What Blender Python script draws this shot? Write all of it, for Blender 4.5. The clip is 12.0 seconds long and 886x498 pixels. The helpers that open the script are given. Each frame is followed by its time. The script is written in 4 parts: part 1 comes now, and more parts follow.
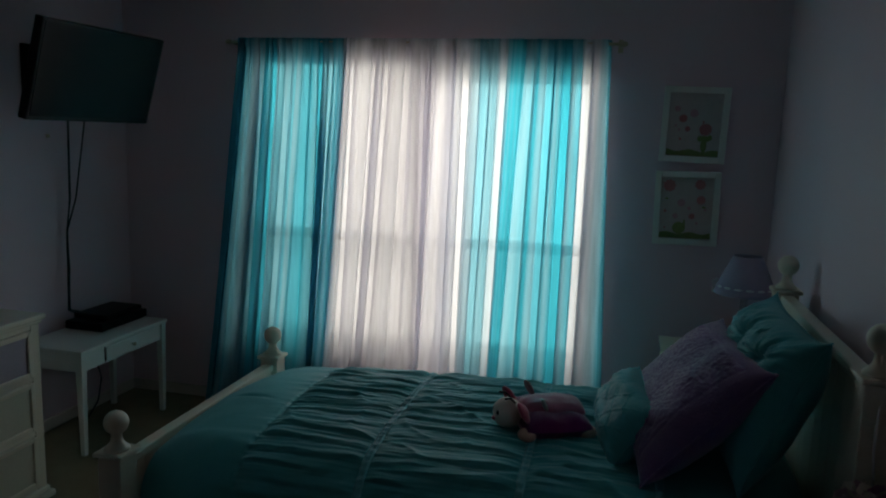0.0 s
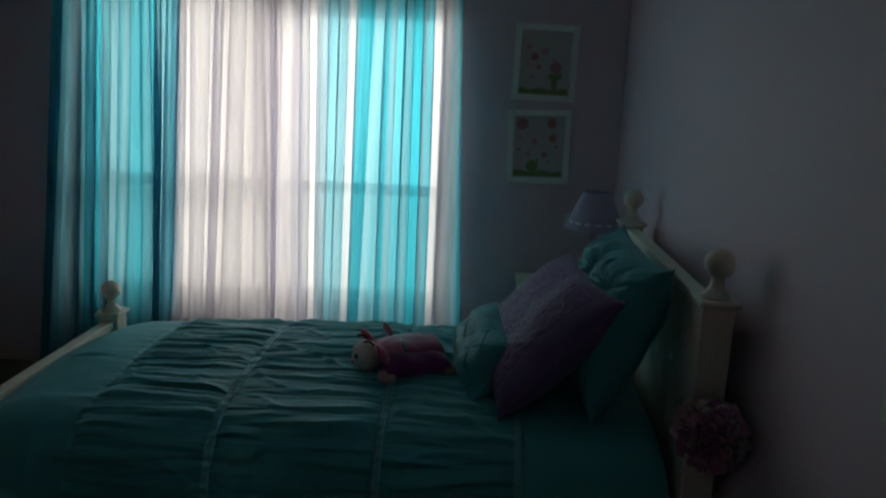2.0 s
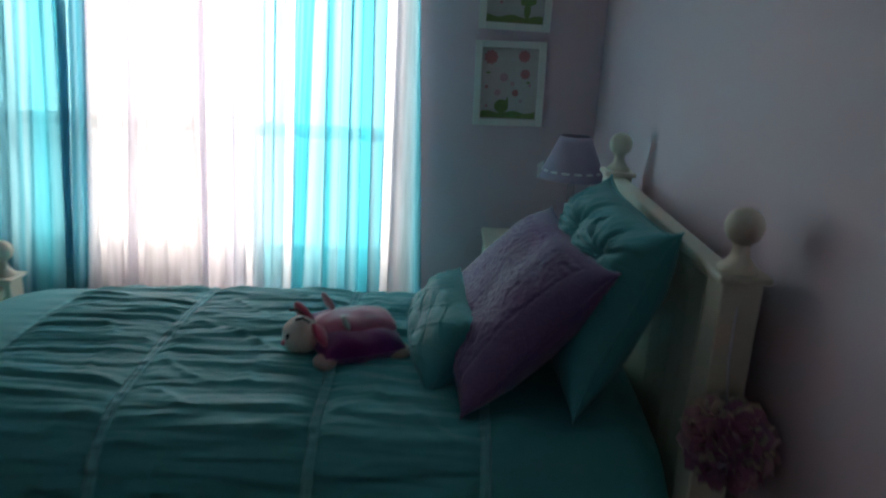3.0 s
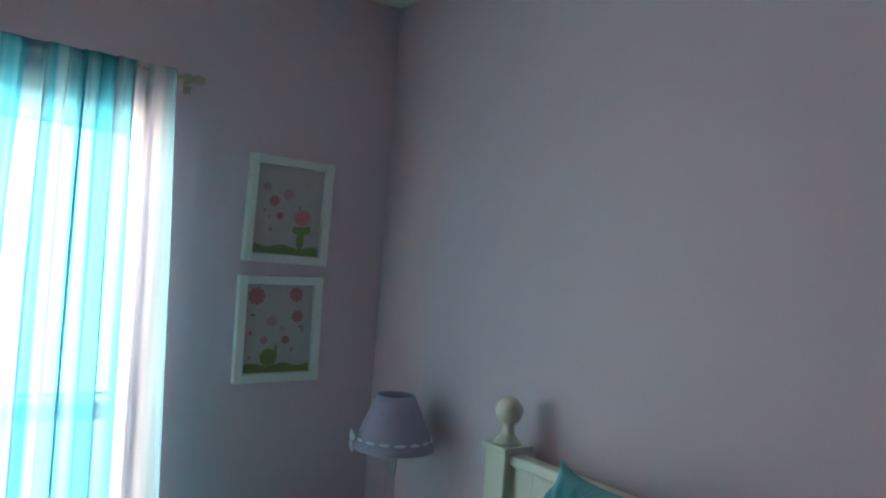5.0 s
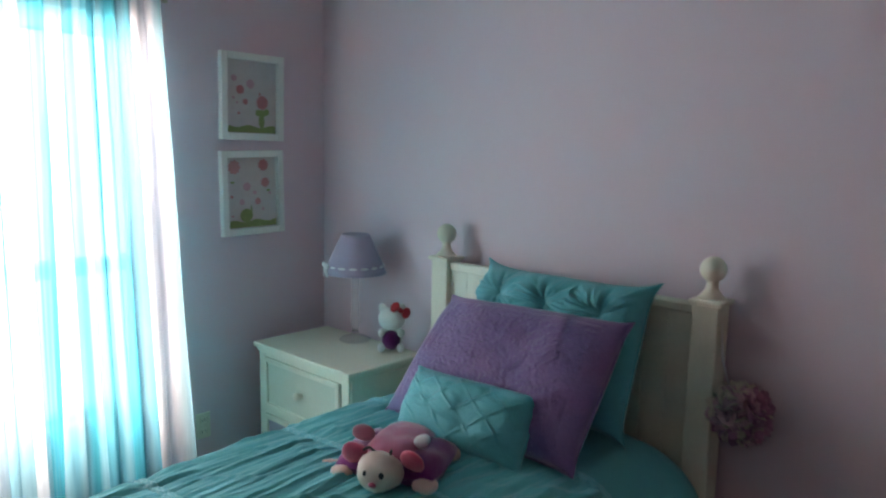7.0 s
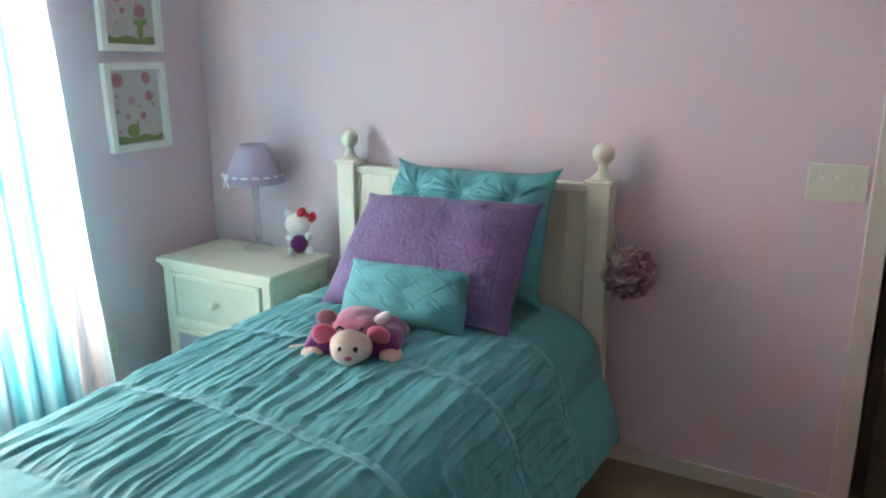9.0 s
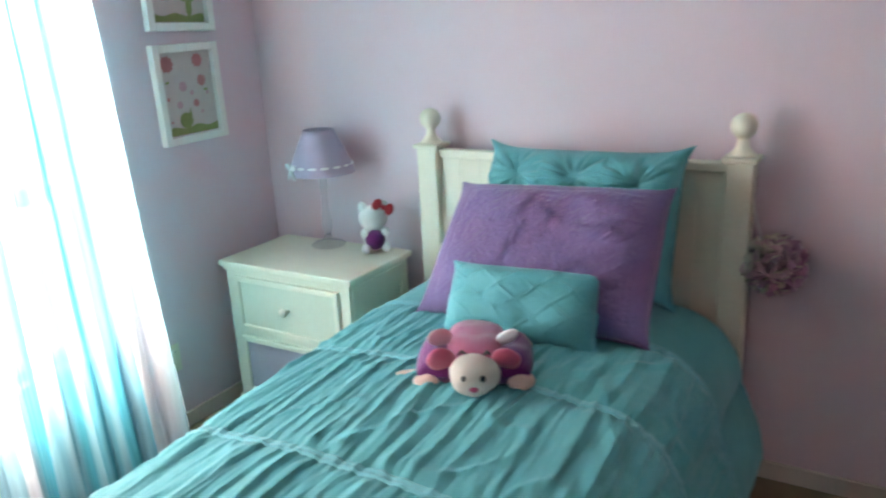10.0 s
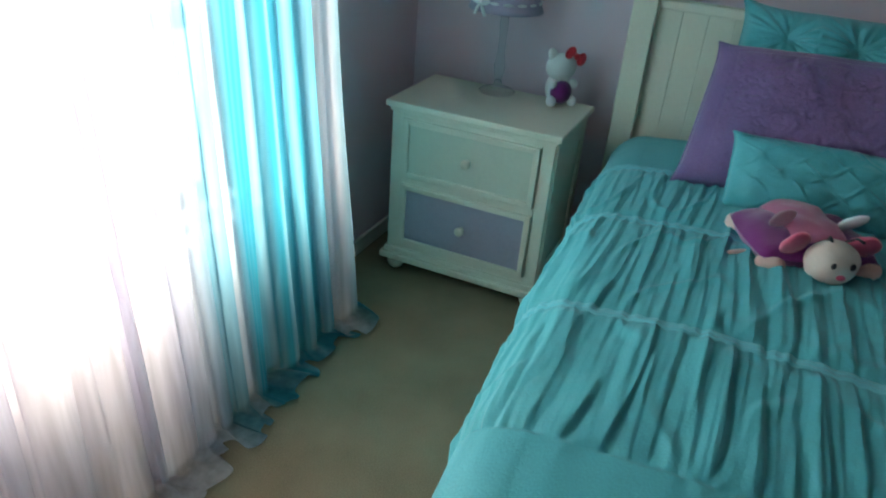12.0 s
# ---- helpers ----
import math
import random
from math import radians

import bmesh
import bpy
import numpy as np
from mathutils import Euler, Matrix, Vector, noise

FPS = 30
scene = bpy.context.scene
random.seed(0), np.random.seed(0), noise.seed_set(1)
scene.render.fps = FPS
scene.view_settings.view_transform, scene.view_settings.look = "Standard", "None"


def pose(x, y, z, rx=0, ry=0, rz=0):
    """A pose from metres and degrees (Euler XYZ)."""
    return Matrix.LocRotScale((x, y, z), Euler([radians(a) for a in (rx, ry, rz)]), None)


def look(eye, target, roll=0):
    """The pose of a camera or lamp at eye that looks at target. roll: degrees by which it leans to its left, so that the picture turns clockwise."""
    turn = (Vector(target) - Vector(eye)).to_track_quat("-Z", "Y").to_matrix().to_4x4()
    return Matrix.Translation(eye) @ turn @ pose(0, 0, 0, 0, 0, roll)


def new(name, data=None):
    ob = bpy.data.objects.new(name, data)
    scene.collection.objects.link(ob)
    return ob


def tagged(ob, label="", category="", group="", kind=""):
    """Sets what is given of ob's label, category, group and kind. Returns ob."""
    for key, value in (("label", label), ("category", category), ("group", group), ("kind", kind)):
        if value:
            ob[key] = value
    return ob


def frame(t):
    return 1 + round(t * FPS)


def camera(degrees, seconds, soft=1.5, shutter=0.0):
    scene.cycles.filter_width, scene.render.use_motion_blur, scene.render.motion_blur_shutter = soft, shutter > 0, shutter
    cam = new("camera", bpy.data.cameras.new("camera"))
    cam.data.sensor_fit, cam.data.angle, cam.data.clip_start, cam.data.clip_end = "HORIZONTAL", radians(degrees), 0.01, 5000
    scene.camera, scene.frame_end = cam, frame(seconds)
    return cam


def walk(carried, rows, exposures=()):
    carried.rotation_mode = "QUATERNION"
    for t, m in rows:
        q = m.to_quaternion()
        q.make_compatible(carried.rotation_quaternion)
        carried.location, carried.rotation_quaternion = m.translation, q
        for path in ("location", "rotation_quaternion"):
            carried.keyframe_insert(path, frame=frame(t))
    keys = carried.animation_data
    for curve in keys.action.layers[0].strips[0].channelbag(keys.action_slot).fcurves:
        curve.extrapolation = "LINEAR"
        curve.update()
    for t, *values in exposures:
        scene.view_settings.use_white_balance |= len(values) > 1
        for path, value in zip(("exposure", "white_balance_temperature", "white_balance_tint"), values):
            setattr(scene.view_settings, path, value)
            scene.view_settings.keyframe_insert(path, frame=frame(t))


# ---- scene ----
cam = camera(62.0, 12.0, soft=2.0, shutter=0.5)
PATH = [
    (0, (-0.727, -3.900, 1.656), (-1.186, -1.979, 1.345), 2.0),
    (0.5, (-0.735, -3.890, 1.655), (-1.153, -1.966, 1.306), 1.5),
    (1, (-0.708, -3.872, 1.649), (-1.040, -1.933, 1.289), 0.5),
    (1.5, (-0.692, -3.848, 1.634), (-0.945, -1.900, 1.258), -0.1),
    (2, (-0.715, -3.824, 1.619), (-0.796, -1.874, 1.181), 2.3),
    (2.5, (-0.711, -3.721, 1.606), (-0.756, -1.810, 1.019), 1.0),
    (3, (-0.694, -3.385, 1.546), (-0.676, -1.469, 0.973), 3.0),
    (3.5, (-0.810, -2.993, 1.606), (-0.596, -1.020, 1.359), 2.4),
    (3.7, (-0.875, -2.884, 1.623), (-0.504, -0.922, 1.505), 2.7),
    (5.3, (-1.639, -2.423, 1.598), (-0.416, -0.840, 1.611), 4.3),
    (5.5, (-1.762, -2.461, 1.595), (-0.521, -0.893, 1.585), 4.3),
    (6, (-1.909, -2.635, 1.599), (-0.587, -1.135, 1.560), 3.4),
    (6.5, (-2.001, -2.817, 1.576), (-0.674, -1.341, 1.328), 1.7),
    (7, (-2.215, -2.864, 1.562), (-0.768, -1.514, 1.274), 1.1),
    (7.5, (-2.465, -2.900, 1.524), (-0.893, -1.714, 1.177), -1.4),
    (7.7, (-2.506, -2.929, 1.523), (-0.952, -1.751, 1.079), -0.6),
    (9.3, (-2.611, -2.629, 1.531), (-0.894, -1.755, 0.993), -0.2),
    (9.5, (-2.595, -2.559, 1.528), (-0.892, -1.689, 0.944), -0.5),
    (10, (-2.411, -2.321, 1.527), (-0.770, -1.336, 0.947), -2.8),
    (10.5, (-2.352, -2.105, 1.507), (-0.831, -1.070, 0.724), -2.6),
    (11, (-2.537, -1.706, 1.500), (-0.927, -0.830, 0.697), -2.0),
    (11.5, (-2.681, -1.360, 1.503), (-1.076, -0.605, 0.579), 3.9),
    (12, (-2.721, -1.327, 1.499), (-1.106, -0.656, 0.530), 4.9),
]
EXPOSURES = [(0.0, -3.48, 8000, 8), (1.0, -3.58, 8000, 8), (2.0, -3.38, 8000, 9), (2.5, -2.84, 8050, 11), (3.0, -2.14, 8200, 15), (3.5, -2.06, 8400, 18),
             (5.5, -1.36, 8700, 22), (6.5, -1.14, 8900, 24), (7.5, -0.78, 9150, 25), (9.5, 0.06, 10000, 29), (10.0, 0.02, 9700, 28), (10.5, -0.26, 9250, 26),
             (11.0, -0.68, 8750, 23), (11.5, -1.18, 8400, 17), (12.0, -1.48, 8300, 13)]
walk(cam, [(t, look(eye, target, roll)) for t, eye, target, roll in PATH], EXPOSURES)

# ---- world and daylight ----
world = bpy.data.worlds.new("sky")
scene.world = world
world.use_nodes = True
wn = world.node_tree.nodes
sky = wn.new("ShaderNodeTexSky")
sky.sky_type = "NISHITA"
sky.sun_disc = False
sky.sun_elevation, sky.sun_rotation = radians(40), radians(20)
wn["Background"].inputs["Strength"].default_value = 0.12
world.node_tree.links.new(sky.outputs["Color"], wn["Background"].inputs["Color"])

WX0, WX1, WZ0, WZ1 = -2.78, -0.885, 0.45, 2.05      # window opening
WM0, WM1 = -1.825, -1.775                          # the post between its two windows
# the sky's light in the upper part of the opening, the dimmer garden's in the lower
for low, high, power in ((1.02, 2.35, 302), (0.30, 1.02, 92)):
    daylight = bpy.data.lights.new("daylight", "AREA")
    daylight.shape, daylight.size, daylight.size_y = "RECTANGLE", 2.2, high - low
    daylight.energy, daylight.color = power, (0.93, 0.97, 1.0)
    lamp_ob = new("daylight", daylight)
    lamp_ob.matrix_world = look(((WX0 + WX1) / 2, 0.50, (low + high) / 2), ((WX0 + WX1) / 2, -2.0, (low + high) / 2 - 0.1))


# ---- materials ----
def mat(name, base, rough=0.5, var=0.08, scale=6.0, grain=0.0, grain_scale=150.0, metal=0.0, tint=None, sheen=0.0, coat=0.0, spec=0.5):
    """A painted, woven or wooden surface: large blotches, fine grain and bump at real size."""
    m = bpy.data.materials.new(name)
    m.use_nodes = True
    nt = m.node_tree
    b = nt.nodes["Principled BSDF"]
    tc = nt.nodes.new("ShaderNodeTexCoord")
    n1 = nt.nodes.new("ShaderNodeTexNoise")
    n1.inputs["Scale"].default_value, n1.inputs["Detail"].default_value = scale, 5
    nt.links.new(tc.outputs["Object"], n1.inputs["Vector"])
    n2 = nt.nodes.new("ShaderNodeTexNoise")
    n2.inputs["Scale"].default_value, n2.inputs["Detail"].default_value = grain_scale, 3
    nt.links.new(tc.outputs["Object"], n2.inputs["Vector"])
    mix = nt.nodes.new("ShaderNodeMix")
    mix.data_type = "RGBA"
    t = tint or tuple(c * (1 - 2.2 * var) for c in base)
    mix.inputs["A"].default_value = (*base, 1)
    mix.inputs["B"].default_value = (*t, 1)
    add = nt.nodes.new("ShaderNodeMath")
    add.operation = "MULTIPLY"
    nt.links.new(n1.outputs["Fac"], add.inputs[0])
    nt.links.new(n2.outputs["Fac"], add.inputs[1])
    ramp = nt.nodes.new("ShaderNodeMapRange")
    ramp.inputs["From Min"].default_value, ramp.inputs["From Max"].default_value = 0.12, 0.42
    nt.links.new(add.outputs[0], ramp.inputs["Value"])
    nt.links.new(ramp.outputs["Result"], mix.inputs["Factor"])
    nt.links.new(mix.outputs["Result"], b.inputs["Base Color"])
    b.inputs["Roughness"].default_value = rough
    b.inputs["Metallic"].default_value = metal
    b.inputs["Sheen Weight"].default_value = sheen
    b.inputs["Coat Weight"].default_value = coat
    b.inputs["Specular IOR Level"].default_value = spec
    if grain:
        bump = nt.nodes.new("ShaderNodeBump")
        bump.inputs["Strength"].default_value = grain
        bump.inputs["Distance"].default_value = 0.004
        nt.links.new(n2.outputs["Fac"], bump.inputs["Height"])
        nt.links.new(bump.outputs["Normal"], b.inputs["Normal"])
    return m


def sheer(name, plain, dyed, clear):
    """Thin curtain cloth: part open weave, part translucent, part matt; the dark and bright of backlit folds are put
    into its openness as streaks.
    The cloth's "dye" attribute says how far it is dyed."""
    m = bpy.data.materials.new(name)
    m.use_nodes = True
    nt = m.node_tree
    nt.nodes.remove(nt.nodes["Principled BSDF"])
    tl, df, tr = (nt.nodes.new("ShaderNodeBsdf" + k) for k in ("Translucent", "Diffuse", "Transparent"))
    dye = nt.nodes.new("ShaderNodeAttribute")
    dye.attribute_name = "dye"
    for node, lift in ((tl, 0.0), (df, 0.0), (tr, 0.02)):
        mix = nt.nodes.new("ShaderNodeMix")
        mix.data_type = "RGBA"
        mix.inputs["A"].default_value = (*(lift + (1 - lift) * c for c in plain), 1)
        mix.inputs["B"].default_value = (*(lift + (1 - lift) * c for c in dyed), 1)
        nt.links.new(dye.outputs["Fac"], mix.inputs["Factor"])
        nt.links.new(mix.outputs["Result"], node.inputs["Color"])
    tc = nt.nodes.new("ShaderNodeTexCoord")
    mp = nt.nodes.new("ShaderNodeMapping")
    mp.inputs["Scale"].default_value = (34, 34, 0.5)
    ns = nt.nodes.new("ShaderNodeTexNoise")
    ns.inputs["Scale"].default_value = 1.0
    nt.links.new(tc.outputs["Object"], mp.inputs["Vector"])
    nt.links.new(mp.outputs["Vector"], ns.inputs["Vector"])
    rng = nt.nodes.new("ShaderNodeMapRange")
    rng.inputs["From Min"].default_value, rng.inputs["From Max"].default_value = 0.25, 0.75
    rng.inputs["To Min"].default_value, rng.inputs["To Max"].default_value = clear - 0.14, clear + 0.20
    nt.links.new(ns.outputs["Fac"], rng.inputs["Value"])
    a, b = nt.nodes.new("ShaderNodeMixShader"), nt.nodes.new("ShaderNodeMixShader")
    a.inputs["Fac"].default_value = 0.30
    nt.links.new(tl.outputs[0], a.inputs[1])
    nt.links.new(df.outputs[0], a.inputs[2])
    nt.links.new(rng.outputs["Result"], b.inputs["Fac"])
    nt.links.new(a.outputs[0], b.inputs[1])
    nt.links.new(tr.outputs[0], b.inputs[2])
    nt.links.new(b.outputs[0], nt.nodes["Material Output"].inputs["Surface"])
    return m


def glassy(name, colour, rough, ior=1.45):
    m = bpy.data.materials.new(name)
    m.use_nodes = True
    b = m.node_tree.nodes["Principled BSDF"]
    b.inputs["Base Color"].default_value = (*colour, 1)
    b.inputs["Roughness"].default_value = rough
    b.inputs["Transmission Weight"].default_value = 1.0
    b.inputs["IOR"].default_value = ior
    return m


M_WALL = mat("lavender_wall_paint", (0.755, 0.57, 0.645), 0.62, 0.02, 1.3, 0.10, 220)
M_CEIL = mat("white_ceiling_paint", (0.78, 0.77, 0.74), 0.8, 0.02, 2, 0.25, 90)
M_CARPET = mat("beige_carpet", (0.315, 0.245, 0.165), 0.95, 0.12, 5, 1.0, 260, tint=(0.215, 0.165, 0.11), spec=0.1)
M_TRIM = mat("white_trim_paint", (0.68, 0.58, 0.53), 0.4, 0.03, 8, 0.05, 60)
M_CREAM = mat("cream_lacquer", (0.78, 0.715, 0.60), 0.34, 0.025, 7, 0.04, 70)
M_CREAM_PANEL = mat("cream_drawer_panel", (0.65, 0.645, 0.54), 0.36, 0.03, 9, 0.04, 70)
M_LILAC_PANEL = mat("lilac_drawer_panel", (0.40, 0.355, 0.44), 0.40, 0.04, 9, 0.04, 70)
M_TEAL = mat("teal_cotton", (0.043, 0.405, 0.452), 0.55, 0.05, 5, 0.30, 190, sheen=0.12, spec=0.35)
# paler than the comforter's cloth: light caught by the flat bands, put into the colour
M_TEAL_BAND_LIT = mat("teal_smocked_band_lit", (0.10, 0.49, 0.55), 0.55, 0.05, 14, 0.3, 300, sheen=0.25, spec=0.35)
M_SHAM = mat("teal_sham_cotton", (0.04, 0.385, 0.435), 0.55, 0.05, 6, 0.25, 220, sheen=0.12, spec=0.35)
M_PURPLE = mat("purple_quilted_cotton", (0.20, 0.112, 0.275), 0.62, 0.08, 12, 0.6, 160, sheen=0.3, spec=0.3)
M_MATTRESS = mat("white_mattress_ticking", (0.75, 0.74, 0.70), 0.8, 0.03, 9, 0.2, 200)
M_SHEER = sheer("sheer_voile", (0.835, 0.83, 0.89), (0.014, 0.34, 0.45), 0.19)
M_BLIND = mat("white_blind_vinyl", (0.82, 0.82, 0.80), 0.45, 0.02, 6)
M_VINYL = mat("white_window_vinyl", (0.80, 0.80, 0.79), 0.4, 0.02, 6)
M_PANE = glassy("window_glass", (1, 1, 1), 0.0, 1.02)
M_ROD = mat("brushed_brass", (0.55, 0.45, 0.33), 0.5, 0.05, 20, metal=0.4)
M_BLACK = mat("black_plastic", (0.012, 0.012, 0.014), 0.38, 0.1, 10, 0.05, 200, spec=0.12)
M_SCREEN = mat("black_screen_glass", (0.004, 0.005, 0.006), 0.22, 0.02, 3, spec=0.06)
M_CABLE = mat("black_cable_rubber", (0.014, 0.014, 0.015), 0.5, 0.1, 20)
M_SHADE = mat("lilac_shade_fabric", (0.49, 0.395, 0.54), 0.8, 0.05, 12, 0.3, 350, sheen=0.2, spec=0.2)
M_RIBBON = mat("white_satin_ribbon", (0.84, 0.83, 0.86), 0.35, 0.04, 20, 0.1, 200)


def acrylic(name):
    """Thin clear moulded plastic: mostly see-through, with a bright gloss."""
    m = bpy.data.materials.new(name)
    m.use_nodes = True
    nt = m.node_tree
    nt.nodes.remove(nt.nodes["Principled BSDF"])
    tr, gl, df = (nt.nodes.new("ShaderNodeBsdf" + k) for k in ("Transparent", "Glossy", "Diffuse"))
    tr.inputs["Color"].default_value = (0.97, 0.965, 0.98, 1)
    df.inputs["Color"].default_value = (0.93, 0.92, 0.95, 1)
    gl.inputs["Roughness"].default_value = 0.06
    lw = nt.nodes.new("ShaderNodeFresnel")
    lw.inputs["IOR"].default_value = 1.07
    a, b = nt.nodes.new("ShaderNodeMixShader"), nt.nodes.new("ShaderNodeMixShader")
    a.inputs["Fac"].default_value = 0.10
    nt.links.new(tr.outputs[0], a.inputs[1])
    nt.links.new(df.outputs[0], a.inputs[2])
    nt.links.new(lw.outputs[0], b.inputs["Fac"])
    nt.links.new(a.outputs[0], b.inputs[1])
    nt.links.new(gl.outputs[0], b.inputs[2])
    nt.links.new(b.outputs[0], nt.nodes["Material Output"].inputs["Surface"])
    return m


M_CLEAR = acrylic("clear_acrylic")
M_TOYWHITE = mat("white_plush", (0.82, 0.80, 0.80), 0.9, 0.05, 30, 0.5, 400, sheen=0.4, spec=0.2)
M_TOYRED = mat("red_felt", (0.62, 0.02, 0.035), 0.75, 0.05, 30, 0.4, 300, sheen=0.2)
M_TOYPURPLE = mat("magenta_purple_plush", (0.20, 0.012, 0.150), 0.85, 0.08, 30, 0.5, 380, sheen=0.5, spec=0.2)
M_TOYPINK = mat("pink_plush", (0.80, 0.12, 0.22), 0.85, 0.06, 30, 0.5, 380, sheen=0.5, spec=0.2)
M_TOYROSE = mat("dusty_rose_satin", (0.52, 0.125, 0.235), 0.5, 0.06, 24, 0.3, 300, sheen=0.3)
M_TOYPEACH = mat("peach_plush", (0.78, 0.50, 0.44), 0.9, 0.05, 30, 0.5, 380, sheen=0.4, spec=0.2)
M_TOYFACE = mat("pale_peach_plush", (0.80, 0.64, 0.58), 0.9, 0.05, 30, 0.5, 380, sheen=0.4, spec=0.2)
M_TOYWING = mat("dull_rose_organza", (0.50, 0.30, 0.34), 0.5, 0.06, 24, 0.2, 300, sheen=0.3)
M_TOYDARK = mat("dark_thread", (0.03, 0.02, 0.03), 0.4, 0.1, 30)
M_PETAL_A = mat("mauve_petal", (0.54, 0.23, 0.36), 0.7, 0.10, 25, 0.2, 200, sheen=0.2)
M_PETAL_B = mat("cream_petal", (0.80, 0.70, 0.60), 0.7, 0.08, 25, 0.2, 200, sheen=0.2)
M_PETAL_C = mat("pink_petal", (0.70, 0.42, 0.50), 0.7, 0.08, 25, 0.2, 200, sheen=0.2)
M_FRAME = mat("white_frame_lacquer", (0.82, 0.82, 0.79), 0.35, 0.02, 12, 0.03, 80)
M_PAPER = mat("lavender_print_paper", (0.60, 0.53, 0.53), 0.6, 0.05, 18, 0.05, 200)
M_INK_RED = mat("coral_red_print", (0.60, 0.22, 0.23), 0.6, 0.08, 40)
M_INK_PINK = mat("pale_rose_print", (0.62, 0.34, 0.40), 0.6, 0.08, 40)
M_INK_GREEN = mat("leaf_green_print", (0.25, 0.33, 0.12), 0.6, 0.10, 40)
M_PLATE = mat("ivory_switch_plastic", (0.74, 0.70, 0.60), 0.35, 0.02, 20)
M_DOORDARK = mat("dark_stained_wood", (0.10, 0.055, 0.035), 0.45, 0.15, 4, 0.1, 60)


# ---- mesh helpers ----
def thing(name, label, category, at=(0, 0, 0), turn=0.0, group="", kind=""):
    ob = new(name)
    ob.empty_display_size = 0.1
    ob.matrix_world = pose(*at, 0, 0, turn)
    return tagged(ob, label, category, group, kind)


def solid(name, bm, material, smooth=True):
    me = bpy.data.meshes.new(name)
    bm.to_mesh(me)
    bm.free()
    for m in material if isinstance(material, (list, tuple)) else [material]:
        me.materials.append(m)
    me.polygons.foreach_set("use_smooth", [smooth] * len(me.polygons))
    me.update()
    return me


def part(name, bm, material, parent, label="", smooth=False):
    """Links a bmesh, given in its thing's own coordinates, as one mesh under a thing or a part."""
    ob = new(name, solid(name, bm, material, smooth))
    ob.parent = parent
    return tagged(ob, label)


def whole(name, bm, material, label, category, at=(0, 0, 0), smooth=False, group="", kind=""):
    """A thing of one mesh; the bmesh is given round its base."""
    ob = new(name, solid(name, bm, material, smooth))
    ob.location = at
    return tagged(ob, label, category, group, kind)


def box(bm, lo, hi, bevel=0.0, segs=2):
    c = [(a + b) / 2 for a, b in zip(lo, hi)]
    s = [abs(b - a) for a, b in zip(lo, hi)]
    r = bmesh.ops.create_cube(bm, size=1, matrix=Matrix.Translation(c) @ Matrix.Diagonal((*s, 1)))
    if bevel:
        es = list({e for v in r["verts"] for e in v.link_edges})
        bmesh.ops.bevel(bm, geom=es, offset=bevel, segments=segs, affect="EDGES", profile=0.5)
    return bm


def boxes(*spec, bevel=0.0):
    bm = bmesh.new()
    for lo, hi in spec:
        box(bm, lo, hi, bevel)
    return bm


def lathe(bm, profile, at=(0, 0, 0), segs=28, axis="Z"):
    """Spins (radius, height) pairs round an upright axis, or round one that points along -Y."""
    rings = []
    for r, h in profile:
        ring = []
        for i in range(segs):
            a = 2 * math.pi * i / segs
            p = (r * math.cos(a), r * math.sin(a), h)
            if axis == "Y":
                p = (p[0], -p[2], p[1])
            ring.append(bm.verts.new((p[0] + at[0], p[1] + at[1], p[2] + at[2])))
        rings.append(ring)
    for a, b in zip(rings, rings[1:]):
        for i in range(segs):
            bm.faces.new((a[i], a[(i + 1) % segs], b[(i + 1) % segs], b[i]))
    bm.faces.new(list(reversed(rings[0])))
    bm.faces.new(rings[-1])
    return bm


def tube(bm, pts, r, segs=8):
    rings = []
    pts = [Vector(p) for p in pts]
    for i, p in enumerate(pts):
        d = (pts[min(i + 1, len(pts) - 1)] - pts[max(i - 1, 0)]).normalized()
        q = d.to_track_quat("Z", "Y")
        rr = r[i] if isinstance(r, (list, tuple)) else r
        rings.append([bm.verts.new(p + q @ Vector((rr * math.cos(2 * math.pi * k / segs), rr * math.sin(2 * math.pi * k / segs), 0))) for k in range(segs)])
    for a, b in zip(rings, rings[1:]):
        for k in range(segs):
            bm.faces.new((a[k], a[(k + 1) % segs], b[(k + 1) % segs], b[k]))
    bm.faces.new(list(reversed(rings[0])))
    bm.faces.new(rings[-1])
    return bm


def blob(bm, at, radii, turn=(0, 0, 0), slot=0, u=20, v=14, lump=0.0):
    """An ellipsoid, a little lumpy when asked."""
    m = Matrix.Translation(at) @ Euler([radians(a) for a in turn]).to_matrix().to_4x4() @ Matrix.Diagonal((*radii, 1))
    r = bmesh.ops.create_uvsphere(bm, u_segments=u, v_segments=v, radius=1, matrix=m)
    for ve in r["verts"]:
        if lump:
            d = (ve.co - Vector(at)).normalized()
            ve.co += d * lump * noise.noise(ve.co * 25)
    for f in {f for ve in r["verts"] for f in ve.link_faces}:
        f.material_index = slot
    return bm


def grid(bm, cols, rows, where, slot=None):
    """A sheet of cols x rows vertices; where(i, j) gives each place."""
    vs = [[bm.verts.new(where(i, j)) for i in range(cols)] for j in range(rows)]
    for j in range(rows - 1):
        for i in range(cols - 1):
            f = bm.faces.new((vs[j][i], vs[j][i + 1], vs[j + 1][i + 1], vs[j + 1][i]))
            if slot:
                f.material_index = slot(i, j)
    return vs


def nz(x, y=0.0, z=0.0):
    return noise.noise(Vector((x, y, z)))


# ---- the room ----
H = 2.56
XL, YB = -3.64, -4.75
DY0, DY1, DH = -2.865, -3.725, 2.05      # doorway in the headboard wall


